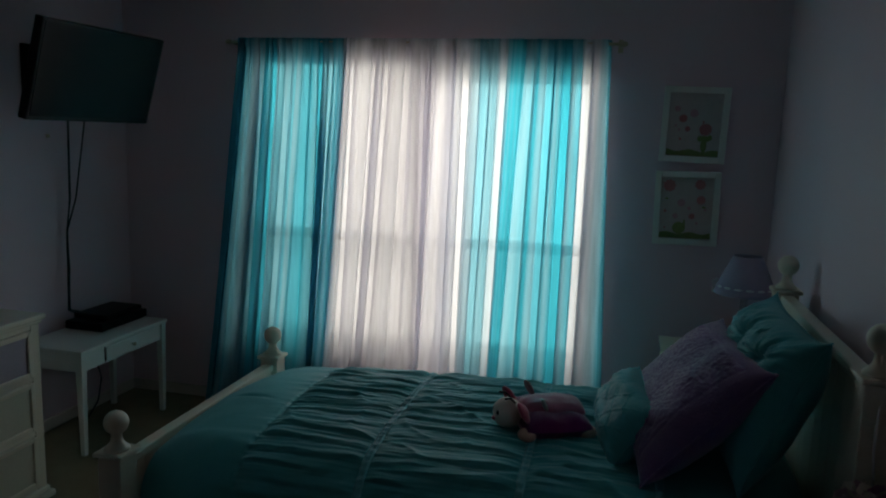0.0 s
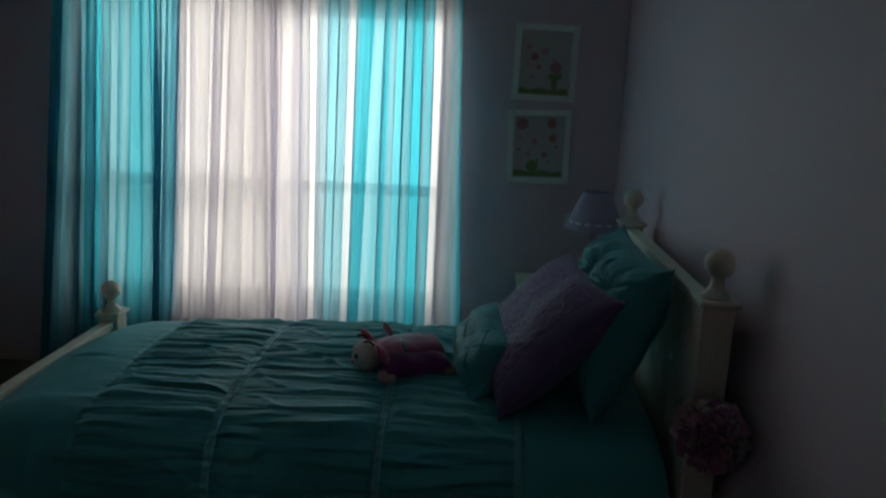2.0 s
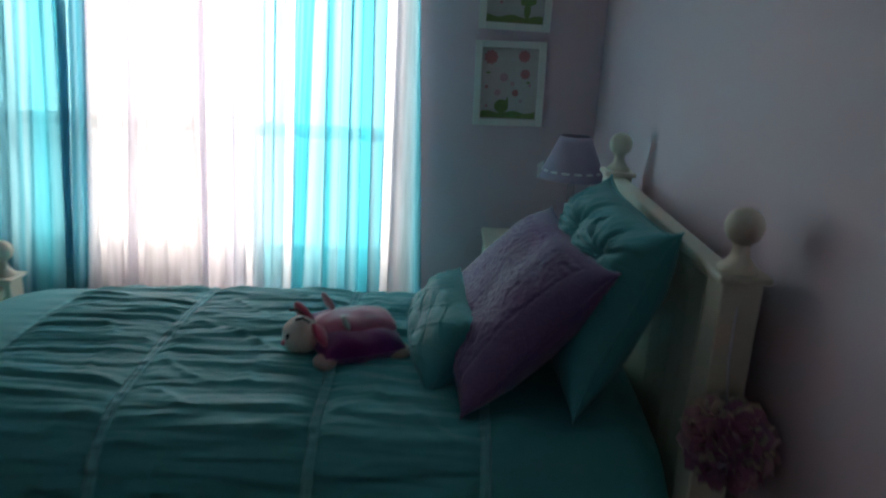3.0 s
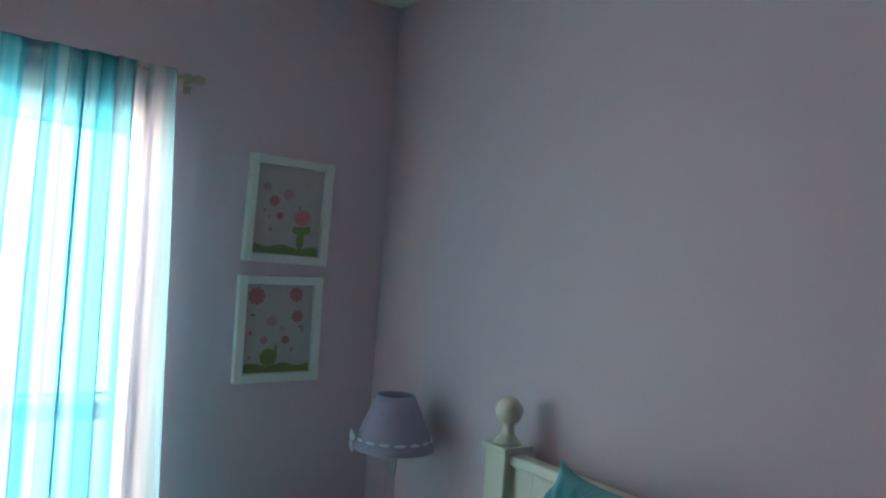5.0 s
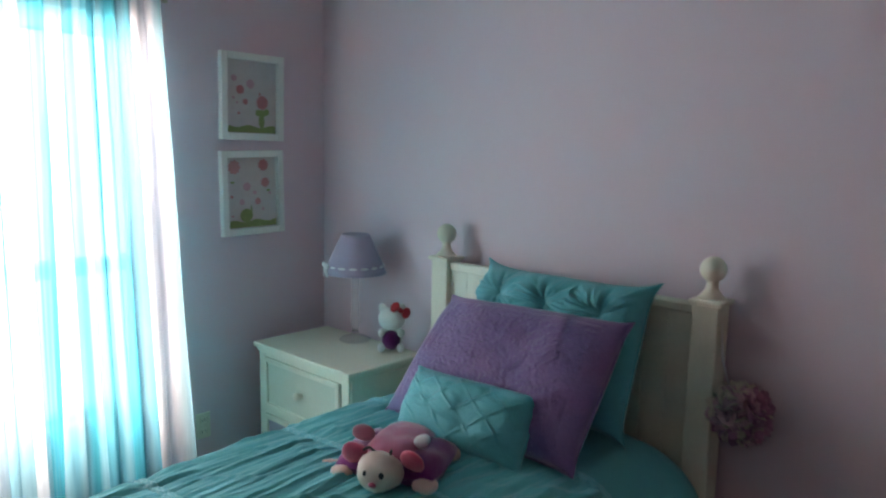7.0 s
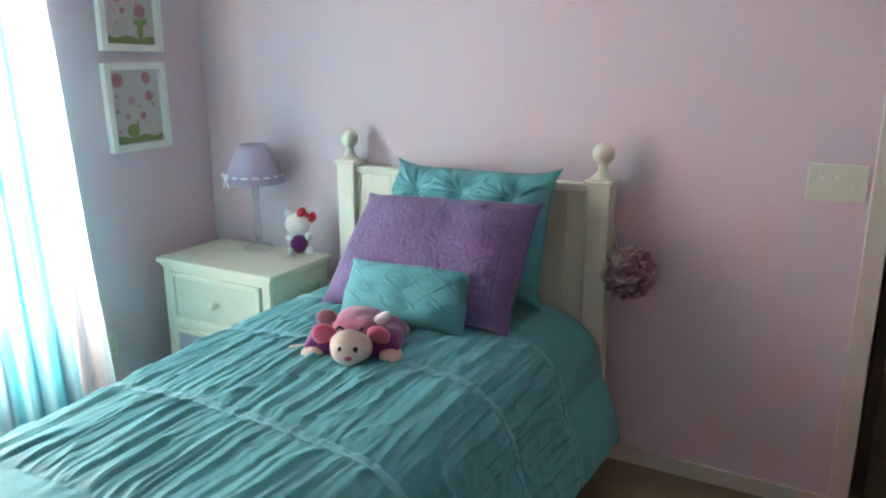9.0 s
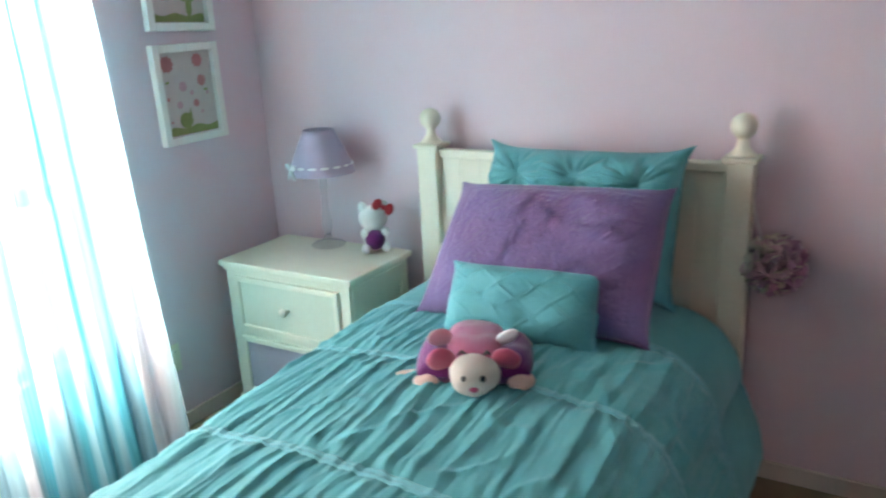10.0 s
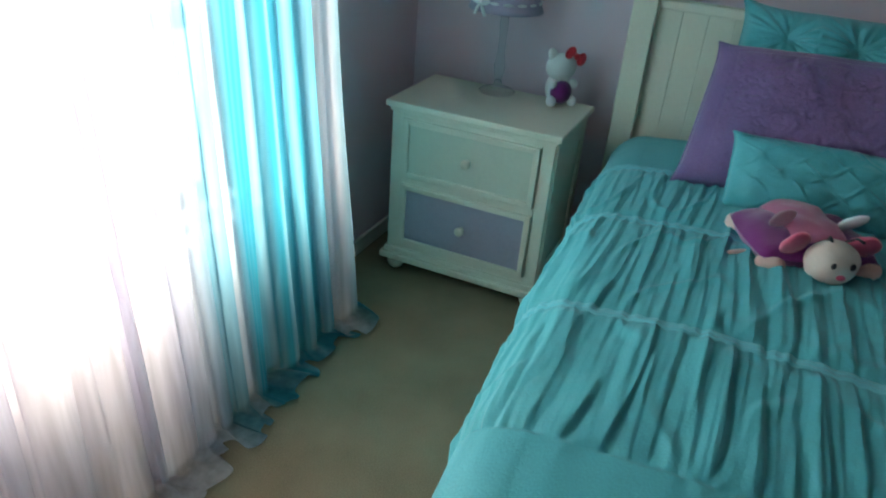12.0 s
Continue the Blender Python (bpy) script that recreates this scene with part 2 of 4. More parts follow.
def structure(name, spec, material, label, bevel=0.0):
    return whole(name, boxes(*spec, bevel=bevel), material, label, name.split("_")[0], kind="structure")


structure("floor", [((XL - 0.14, YB - 0.14, -0.12), (1.6, 0.16, 0.0))], M_CARPET, "beige cut-pile bedroom carpet")
structure("ceiling", [((XL - 0.14, YB - 0.14, H), (1.6, 0.16, H + 0.12))], M_CEIL, "flat white painted ceiling")
structure("wall_window", [((XL, 0, 0), (WX0, 0.15, H)), ((WX1, 0, 0), (0.12, 0.15, H)), ((WX0, 0, 0), (WX1, 0.15, WZ0)), ((WX0, 0, WZ1), (WX1, 0.15, H)), ((WM0, 0, WZ0), (WM1, 0.15, WZ1))],
          M_WALL, "lavender pink painted wall with a wide window")
structure("wall_headboard", [((0, DY0, 0), (0.12, 0, H)), ((0, YB, 0), (0.12, DY1, H)), ((0, DY1, DH), (0.12, DY0, H))], M_WALL, "lavender pink painted wall behind the bed")
structure("wall_left", [((XL - 0.12, YB, 0), (XL, 0.15, H))], M_WALL, "lavender pink painted wall with a mounted television")
structure("wall_back", [((XL - 0.12, YB - 0.12, 0), (0.12, YB, H))], M_WALL, "lavender pink painted wall opposite the window")
structure("wall_hall", [((1.45, YB - 0.12, 0), (1.6, 0.15, H)), ((0.12, YB - 0.12, 0), (1.45, YB, H)), ((0.12, 0.0, 0), (1.45, 0.15, H))], M_WALL, "painted wall of the passage beyond the doorway")
structure("baseboard_headboard", [((-0.013, DY0 + 0.065, 0), (0, -0.013, 0.065))], M_TRIM, "low white painted skirting along the headboard wall", 0.003)
structure("baseboard_window", [((XL, -0.013, 0), (0, 0, 0.065))], M_TRIM, "low white painted skirting under the window", 0.003)
structure("baseboard_left", [((XL, YB, 0), (XL + 0.013, -0.013, 0.065))], M_TRIM, "low white painted skirting along the television wall", 0.003)
door_frame = thing("door_frame", "white painted casing round an open doorway", "door frame", (0, DY0, 0), kind="structure")
for nm, lo, hi in (("jamb", (-0.018, 0.0, 0), (0.14, 0.062, DH)), ("jamb", (-0.018, DY1 - DY0 - 0.062, 0), (0.14, DY1 - DY0, DH)),
                   ("lintel", (-0.018, DY1 - DY0 - 0.062, DH), (0.14, 0.062, DH + 0.062))):
    part(nm, box(bmesh.new(), lo, hi, 0.004), M_TRIM, door_frame)
door = thing("door_1", "dark open door seen at its edge in the doorway", "door", (0.135, DY0 - 0.012, 0.0), kind="structure")
part("door_leaf", box(bmesh.new(), (0.02, -0.045, 0.01), (0.80, -0.005, DH - 0.01), 0.003), M_DOORDARK, door)

# two windows side by side: frame, two sashes, panes, sill
def slat_row(parent, half, lo, step, count):
    sb = bmesh.new()
    grid(sb, 2, 5, lambda i, j: ((i * 2 - 1) * (half - 0.012), (j / 4 - 0.5) * 0.022, 0.0022 * (1 - (j / 2 - 1) ** 2) + (j / 4 - 0.5) * min(0.005, step)))
    mesh = solid("slat", sb, M_BLIND)
    for k in range(count):
        ob = new("slat", mesh)
        ob.parent = parent
        ob.location = (0, 0, lo + k * step)


for number, (x0, x1, lowered) in enumerate(((WX0, WM0, True), (WM1, WX1, False)), 1):
    window = thing("window_%d" % number, "white vinyl window with two stacked sashes, glaring with daylight", "window", ((x0 + x1) / 2, 0.10, WZ0), kind="structure")
    W, WH = (x1 - x0) / 2, WZ1 - WZ0
    for lo, hi in (((-W, -0.03, 0), (-W + 0.035, 0.03, WH)), ((W - 0.035, -0.03, 0), (W, 0.03, WH)), ((-W + 0.035, -0.03, 0), (W - 0.035, 0.03, 0.035)), ((-W + 0.035, -0.03, WH - 0.035), (W - 0.035, 0.03, WH))):
        part("window_frame", box(bmesh.new(), lo, hi, 0.004), M_VINYL, window)
    MID = 1.05 - WZ0
    part("meeting_rail", box(bmesh.new(), (-W + 0.035, -0.025, MID - 0.03), (W - 0.035, 0.025, MID + 0.03), 0.004), M_VINYL, window)
    for z0, z1, y in ((0.035, MID - 0.03, -0.008), (MID + 0.03, WH - 0.035, 0.008)):
        ob = part("pane", box(bmesh.new(), (-W + 0.035, y - 0.002, z0), (W - 0.035, y + 0.002, z1)), M_PANE, window, "clear window glass")
        ob.visible_shadow = False
    part("window_sill", box(bmesh.new(), (-W, -0.098, -0.018), (W, -0.03, 0.004), 0.004), M_TRIM, window, "narrow white sill")

    blind = thing("mini_blind", "white mini blind let down behind the sheer curtains" if lowered else "white mini blind drawn up behind the sheer curtains", "blind",
                  ((x0 + x1) / 2, 0.035, WZ0), group="mini blinds in the windows")
    part("head_rail", box(bmesh.new(), (-W + 0.01, -0.02, WH - 0.035), (W - 0.01, 0.02, WH - 0.002), 0.003), M_BLIND, blind)
    bottom = 0.012 if lowered else WH - 0.125
    part("bottom_rail", box(bmesh.new(), (-W + 0.01, -0.012, bottom), (W - 0.01, 0.012, bottom + 0.014), 0.003), M_BLIND, blind)
    if lowered:
        slat_row(blind, W, 0.036, (WH - 0.085) / 70, 70)
    else:
        slat_row(blind, W, bottom + 0.018, 0.0034, 20)
    for x in (-0.30, 0.30):
        part("ladder_cord", tube(bmesh.new(), [(x, -0.014, bottom + 0.008), (x, -0.014, WH - 0.03)], 0.0012, 5), M_BLIND, blind)

# curtain rod
ROD_Z, ROD_Y = 2.115, -0.08
rod = thing("curtain_rod", "slim brass curtain rod on two brackets above the window", "curtain rod", (-1.83, ROD_Y, ROD_Z))
part("rod", tube(bmesh.new(), [(-1.07, 0, 0), (1.05, 0, 0)], 0.008, 12), M_ROD, rod, smooth=True)
for s in (-1, 1):
    bm = bmesh.new()
    blob(bm, (s * 1.07 - 0.005, 0, 0), (0.02, 0.014, 0.014))
    part("finial", bm, M_ROD, rod, smooth=True)
    part("bracket", boxes(((s * 1.05 - 0.008, 0.0, -0.012), (s * 1.05 + 0.008, 0.075, 0.0)), ((s * 1.05 - 0.012, 0.072, -0.035), (s * 1.05 + 0.012, 0.08, 0.03)), bevel=0.002), M_ROD, rod)


def curtain(label, xt, xb, folds, depth, seed, stripes=(), ground=0.0, returns=0, way=(), top=0.022, length=2.23):
    """A sheer panel, gathered on the rod, with overlapping folds, its hem lying out on the carpet.
    stripes: (middle, half width, strength) of the dyed bands at the rod; ground: dye all over; way: pairs of places along the rod and near the floor, between which the cloth hangs."""
    rnd = random.Random(seed)
    cols, rows = folds * 34 + 1, 84
    wob = [rnd.uniform(-0.28, 0.28) for _ in range(folds + 2)]
    size = [rnd.uniform(0.45, 1.25) for _ in range(folds + 2)]
    drift = [rnd.uniform(-0.045, 0.045) for _ in range(folds + 2)]

    def at(lst, u):
        p = u * folds
        i = int(p)
        f = p - i
        f = f * f * (3 - 2 * f)
        return lst[i] * (1 - f) + lst[min(i + 1, folds + 1)] * f

    tops, feet = ([w[k] for w in way] or pair for k, pair in ((0, xt), (1, xb)))

    def where(i, j):
        u, v = i / (cols - 1), j / (rows - 1)
        s = v * length                                # length of cloth from the top
        fall = min(1, s / 2.1)
        x = xt[0] + (xt[1] - xt[0]) * u
        x += (float(np.interp(x, tops, feet)) - x) * fall
        ph = 2 * math.pi * (u * folds + at(wob, u) + 0.10 * nz(u * 5, fall * 1.3, seed))
        a = depth * at(size, u) * (0.45 + 0.55 * min(1, s / 0.6))
        fine = 0.32 * depth * (1 - 0.85 * fall)
        x += 0.60 * a * math.sin(2 * ph) + at(drift, u) * fall + fine * 0.5 * math.sin(5 * ph + 1)
        y = a * math.cos(ph) + fine * math.cos(2.4 * ph + at(wob, u) * 9) + 0.005 * nz(u * 20, fall * 4, seed + 3)
        pinch = math.exp(-((s - 0.022) / 0.030) ** 2)   # the rod pocket
        y = y * (1 - 0.80 * pinch) - 0.014 * pinch
        z = ROD_Z + top - s
        y -= 0.12 * fall ** 1.6
        back = max(0, (u - 0.955) / 0.045) if returns > 0 else max(0, (0.045 - u) / 0.045) if returns < 0 else 0
        y = y * (1 - back) + (-ROD_Y * 0.55) * back ** 0.7      # the outer edge turns back towards the wall
        floor_at = 0.010
        if z < floor_at:
            over = floor_at - z
            y -= over * (0.85 + 0.75 * nz(u * folds * 0.9, 1.7, seed))
            x += over * (0.30 * math.sin(ph * 0.5 + seed) + 0.35 * nz(u * folds * 0.7, 5.2, seed))
            z = floor_at + 0.004 + 0.012 * max(0, math.cos(ph)) * max(0, 1 - over / 0.12)
        return (x + 1.83, y, z)

    def dyed(i):
        u = i / (cols - 1)
        x = xt[0] + (xt[1] - xt[0]) * u
        d = ground * (0.90 + 0.40 * nz(u * 23, 4.4, seed))
        for middle, half, strength in stripes:
            d = max(d, strength * min(1, max(0, 1.5 - abs(x - middle) / half)))
        return max(0.0, min(1.0, d + 0.16 * nz(u * 60, 9.1, seed) * (d > 0.05)))

    bm = bmesh.new()
    grid(bm, cols, rows, where)
    ob = whole("sheer_curtain", bm, M_SHEER, label, "curtain", (-1.83, ROD_Y, 0), True, "sheer curtains on the window rod")
    layer = ob.data.attributes.new("dye", "FLOAT", "POINT")
    line = [dyed(i) for i in range(cols)]
    layer.data.foreach_set("value", line * rows)
    return ob


curtain("long teal sheer curtain gathered on the rod, hem on the carpet", (-2.86, -2.20), (-3.05, -2.27), 8, 0.024, 3, ground=0.97, returns=-1,
        way=((-2.86, -3.03), (-2.65, -2.76), (-2.42, -2.48), (-2.20, -2.28)),
        stripes=((-2.65, 0.050, 0.92), (-2.42, 0.070, 0.95)))
curtain("long white sheer curtain gathered on the rod, hem on the carpet", (-2.24, -1.605), (-2.34, -1.59), 7, 0.034, 8)
curtain("long sheer curtain of white and teal stripes, hem on the carpet", (-1.645, -0.815), (-1.68, -0.77), 8, 0.028, 14, returns=1, ground=0.10,
        way=((-1.645, -1.66), (-1.435, -1.43), (-1.262, -1.325), (-1.178, -1.180), (-1.10, -1.10), (-1.043, -0.995), (-0.99, -0.945), (-0.86, -0.855), (-0.815, -0.772)),
        stripes=((-1.435, 0.075, 0.80), (-1.268, 0.070, 1.0), (-1.140, 0.165, 0.80), (-1.178, 0.026, 0.95), (-1.100, 0.040, 0.95), (-1.043, 0.050, 1.0), (-0.985, 0.036, 0.85), (-0.830, 0.034, 0.95)))


# ---- bed ----
BX0, BX1 = -0.09, -2.23                 # post lines, head and foot
BY0, BY1 = -0.90, -1.98                 # post lines, window side and door side
bed = thing("bed", "cream painted wooden twin bed with ball finials on its posts", "bed", ((BX0 + BX1) / 2, (BY0 + BY1) / 2, 0))
OX, OY = bed.location.x, bed.location.y


def post(x, y, top, ball_z):
    p = part("post", box(bmesh.new(), (x - OX - 0.041, y - OY - 0.041, 0), (x - OX + 0.041, y - OY + 0.041, top - 0.012), 0.004), M_CREAM, bed)
    part("cap", box(bmesh.new(), (x - OX - 0.052, y - OY - 0.052, top - 0.012), (x - OX + 0.052, y - OY + 0.052, top + 0.004), 0.005), M_CREAM, p)
    h = ball_z - top
    prof = [(0.040, 0.0), (0.040, 0.006), (0.034, 0.012), (0.026, 0.02), (0.019, 0.030), (0.0165, h - 0.041), (0.018, h - 0.036)]
    prof += [(0.0385 * math.sin(a), h - 0.0385 * math.cos(a)) for a in [radians(d) for d in range(28, 180, 11)]] + [(0.003, h + 0.0385)]
    part("ball_finial", lathe(bmesh.new(), prof, (x - OX, y - OY, top + 0.003)), M_CREAM, p, "turned wooden ball finial", True)


for y in (BY0, BY1):
    post(BX0, y, 1.11, 1.2)
    post(BX1, y, 0.622, 0.712)
for x, ztop, zlow, n in ((BX0, 1.095, 0.25, 12), (BX1, 0.59, 0.2, 12)):
    nm = "headboard" if x == BX0 else "footboard"
    w0, w1 = BY1 - OY + 0.04, BY0 - OY - 0.04
    hb = part(nm, box(bmesh.new(), (x - OX - 0.024, w0, ztop - 0.032), (x - OX + 0.024, w1, ztop), 0.006), M_CREAM, bed, "beadboard " + nm)
    part("lower_rail", box(bmesh.new(), (x - OX - 0.018, w0, zlow), (x - OX + 0.018, w1, zlow + 0.12), 0.004), M_CREAM, hb)
    step = (w1 - w0) / n
    plank = solid("plank", box(bmesh.new(), (-0.012, -step / 2 + 0.0004, 0), (0.012, step / 2 - 0.0004, ztop - zlow - 0.147), 0.0011, 1), M_CREAM, False)
    for k in range(n):
        ob = new("plank", plank)
        ob.parent = hb
        ob.location = (x - OX, w0 + step * (k + 0.5), zlow + 0.117)
for y in (BY0 - 0.13, BY1 + 0.015):
    part("side_rail", box(bmesh.new(), (BX1 - OX + 0.03, y - OY - 0.013, 0.14), (BX0 - OX - 0.03, y - OY + 0.013, 0.27), 0.004), M_CREAM, bed)
whole("mattress", box(bmesh.new(), (-0.98, -0.44, 0), (0.98, 0.30, 0.30), 0.04, 4), M_MATTRESS, "white mattress under the teal comforter", "mattress",
      ((BX0 + BX1) / 2, OY, 0.30), True)

# comforter: ruched cloth between smocked bands, plain at head and foot
CX0, CX1 = -0.15, -2.185
SEAMS = (-0.56, -0.95, -1.42, -1.815)
CY = OY
ARC = 0.98                               # half the cloth's width, over the edge and down


def across(a, x):
    """Profile over the mattress: arc length a from the middle; gives offset, height and the slope's angle."""
    s, a = (1 if a >= 0 else -1), abs(a)
    foot = max(0.0, min(1.0, (-1.93 - x) / 0.26))
    along = (x - CX0) / (CX1 - CX0)
    r = 0.13 if s > 0 else 0.22 - 0.07 * foot
    flat = (0.42 - 0.14 * along if s > 0 else 0.375) - 0.03 * foot
    top = 0.661 + 0.018 * math.sin(min(1, max(0, (x + 2.2) / 2.0)) * math.pi) - 0.09 * foot * foot
    if a < flat:
        return s * a, top + 0.022 * (1 - (a / flat) ** 2), 0.0, s
    if a < flat + r * math.pi / 2:
        t = (a - flat) / r
        return s * (flat + r * math.sin(t)), top - r * (1 - math.cos(t)), t, s
    d = a - flat - r * math.pi / 2
    bulge = (0.085 * (1 - foot) if s < 0 else 0.012) * math.sin(min(1, d / 0.30) * 1.8) * (0.9 + 0.35 * nz(x * 2.1, s * 3))
    if s > 0:
        bulge += 0.03 * along * min(1, d / 0.26)
    return s * (flat + r + bulge), top - r - d, math.pi / 2, s


def pleats(x, a):
    """Depth of the cloth's folds at a place along the bed and across it."""
    soft = 0.004 * nz(x * 4, a * 5, 2) + 0.0022 * nz(x * 11, a * 13, 5)
    if x < SEAMS[3]:                      # a crease left in the plain foot end
        soft -= 0.010 * math.exp(-((a + 0.10 + 0.25 * (x + 2.0)) / 0.012) ** 2 - ((x + 1.99) / 0.07) ** 2)
    if x > SEAMS[0] or x < SEAMS[3]:
        edge = min(abs(x - SEAMS[0]), abs(x - SEAMS[3]))
        return soft + 0.004 * math.exp(-edge / 0.05) * nz(x * 3, a * 34, 7)
    near = min(abs(x - s) for s in SEAMS)
    env = 0.10 + 0.90 * min(1.0, near / 0.045) ** 0.7
    part_no = sum(x < t for t in SEAMS)
    fold = 0.0
    for freq, tall, w, tilt in ((16.5, 0.0125, 0.0, 0.3), (31.0, 0.0054, 40.0, -0.8), (51.0, 0.0018, 80.0, 1.2)):
        p = a * freq + part_no * 7.3 + w + 1.2 * nz(x * 1.5 + w, a * 3.2, 3 + part_no) + 0.07 * nz(x * 6 + w, a * 9, 5) + tilt * x
        n = math.floor(p)
        t = p - n
        lean = 0.24 + 0.20 * nz(n * 1.7, w, 2)
        saw = t / lean if t < lean else (1 - t) / (1 - lean)
        # a fold swells and dies out along its way from band to band
        each = 0.50 + 1.25 * nz(n * 3.1 + w, x * 3.0 + n * 0.7, 9) + 0.16 * nz(x * 9, n * 2.2, w)
        fold += tall * max(0.0, min(1.15, each)) * saw
    gather = 0.009 * math.exp(-near / 0.028) * nz(x * 2, a * 58, 17)
    slant = abs(nz(x * 3.0 + a * 5.5, a * 4.5 - x * 2.0, 21))
    crumple = 0.0056 * max(0.0, 1 - slant * 8.0) + 0.0020 * nz(x * 25 + a * 9, a * 40 - x * 9, 15)
    puff = 0.008 * min(1.0, near / 0.07) ** 0.6 - 0.006
    return soft + env * (fold + crumple) + gather + puff


def cloth(x, a, lift=0.0):
    y, z, t, s = across(a, x)
    d = pleats(x, a) + lift
    hem = 0.014 * nz(x * 6, 0.3, 9)
    z = max(z, 0.10 + hem)
    end = max(0.0, min(1.0, (x + 0.23) / 0.08))
    return (x - OX, y + s * math.sin(t) * d, z + math.cos(t) * d - 0.03 * end * end)


comforter = thing("comforter", "teal ruched comforter with smocked bands, spread over the bed", "comforter", (OX, CY, 0))
NX, NA = 330, 760
bm = bmesh.new()
grid(bm, NX, NA, lambda i, j: cloth(CX0 + (CX1 - CX0) * i / (NX - 1), -ARC + 2 * ARC * j / (NA - 1)))
ob = part("ruched_cloth", bm, M_TEAL, comforter, smooth=True)
sol = ob.modifiers.new("thickness", "SOLIDIFY")
sol.thickness, sol.offset = 0.012, 1
# bands in the paler teal that carries their caught light
for sx in SEAMS[:3]:
    bm = bmesh.new()
    grid(bm, 7, 300, lambda i, j: cloth(sx - 0.013 + 0.026 * i / 6, -ARC + 0.02 + (2 * ARC - 0.04) * j / 299,
                                        0.0075 - 0.007 * abs(i / 3 - 1) ** 4 + 0.0015 * math.sin(j * 1.4 + (i % 2) * 1.5)))
    part("smocked_band", bm, M_TEAL_BAND_LIT, comforter, "narrow gathered teal band", True)


# ---- pillows ----
def pillow(name, label, tl, tr, br, bl, thick, material, relief, pinch=0.05, n=120):
    """A stuffed pillow between four corners; relief(u, v) raises its front."""
    c = [Vector(p) for p in (tl, tr, br, bl)]
    mid = (c[0] + c[1] + c[2] + c[3]) / 4
    low = min(p.z for p in c)
    base = Vector((mid.x, mid.y, low))
    out = ((c[1] - c[0]).cross(c[3] - c[0])).normalized()
    if out.x > 0:
        out = -out
    bm = bmesh.new()
    m = int(n * 0.75)

    def where(side):
        def f(i, j):
            u, v = 2 * i / (n - 1) - 1, 2 * j / (m - 1) - 1
            uu = u * (1 - pinch * (1 - v ** 6) * 0.9)
            vv = v * (1 - pinch * 1.2 * (1 - u ** 6))
            p, q = (uu + 1) / 2, (vv + 1) / 2
            flat = (c[0] * (1 - p) + c[1] * p) * (1 - q) + (c[3] * (1 - p) + c[2] * p) * q
            fat = (max(0, 1 - u ** 4) ** 0.5) * (max(0, 1 - v ** 4) ** 0.5) * (1 - 0.30 * (u * v) ** 2)
            puff = thick / 2 * fat
            rel = relief(u, v) * min(1, fat * 2) if side > 0 else 0.003 * nz(u * 4, v * 4, 3) * fat
            sag = 0.012 * nz(u * 2.1, v * 2.1, thick * 40) * fat
            return flat + out * (side * (puff + rel) + sag) - base
        return f

    grid(bm, n, m, where(1))
    grid(bm, n, m, where(-1))
    bmesh.ops.remove_doubles(bm, verts=bm.verts, dist=0.0006)
    bmesh.ops.recalc_face_normals(bm, faces=bm.faces)
    stuffed = whole(name, bm, material, label, "pillow", base, True)
    edge, loop = where(0), []
    for k in range(160):
        q, along = divmod(k, 40)
        a = along / 40 * (n - 1)
        b = along / 40 * (m - 1)
        loop.append(edge(*((a, 0), (n - 1, b), (n - 1 - a, m - 1), (0, m - 1 - b))[q]))
    part("edge_seam", tube(bmesh.new(), loop + loop[:1], 0.0032, 6), material, stuffed, smooth=True)
    return stuffed


def ruche(u, v):
    """Cloth drawn together at three points below the upper edge, in folds that fan out from them."""
    knot = max(-0.62, min(0.62, round(u / 0.62) * 0.62)) + 0.04
    du, dv = u - knot, v + 0.50 + 0.05 * math.sin(knot * 9)
    far = math.hypot(du * 0.7, dv * 1.2)
    turn = math.atan2(dv, abs(du)) * 2.3 + (3 if du > 0 else 0) + knot * 7
    fan = max(0.0, 1 - abs(nz(turn, far * 1.6, 5)) * 3.0) ** 1.1 + 0.5 * max(0.0, 1 - abs(nz(turn * 2.1, far * 3, 8)) * 3.0)
    band = math.exp(-(dv / 0.42) ** 2)
    puff = 0.020 * math.sin(math.pi * min(1.0, abs(du) / 0.31) / 2) * band
    return 0.008 * nz(u * 3, v * 3, 1) + 0.014 * fan * band * min(1.0, far / 0.10) + puff - 0.005 * math.exp(-(far / 0.10) ** 2) + 0.004 * nz(u * 9, v * 3, 4)


def quilt(u, v):
    """Crinkled vermicelli quilting inside a smooth stitched border."""
    w = nz(u * 6, v * 5, 9) * 1.6
    vine = abs(nz(u * 15 + w, v * 11 - w, 2))
    inner = max(0.0, min(1.0, (0.88 - abs(u)) / 0.08)) * max(0.0, min(1.0, (0.86 - abs(v)) / 0.08))
    stitch = math.exp(-((abs(u) - 0.84) / 0.012) ** 2) * (abs(v) < 0.84) + math.exp(-((abs(v) - 0.83) / 0.016) ** 2) * (abs(u) < 0.85)
    pull = 0.012 * max(0.0, 1 - abs((u - 0.75) * 0.9 + (v - 0.2) * 0.8) * 5) * max(0.0, v + 0.3)
    return inner * (0.0029 * min(1, vine * 4.5) + 0.0028 * nz(u * 27, v * 20, 3)) - 0.0025 * stitch + pull + 0.010 * nz(u * 2.2, v * 2, 4)


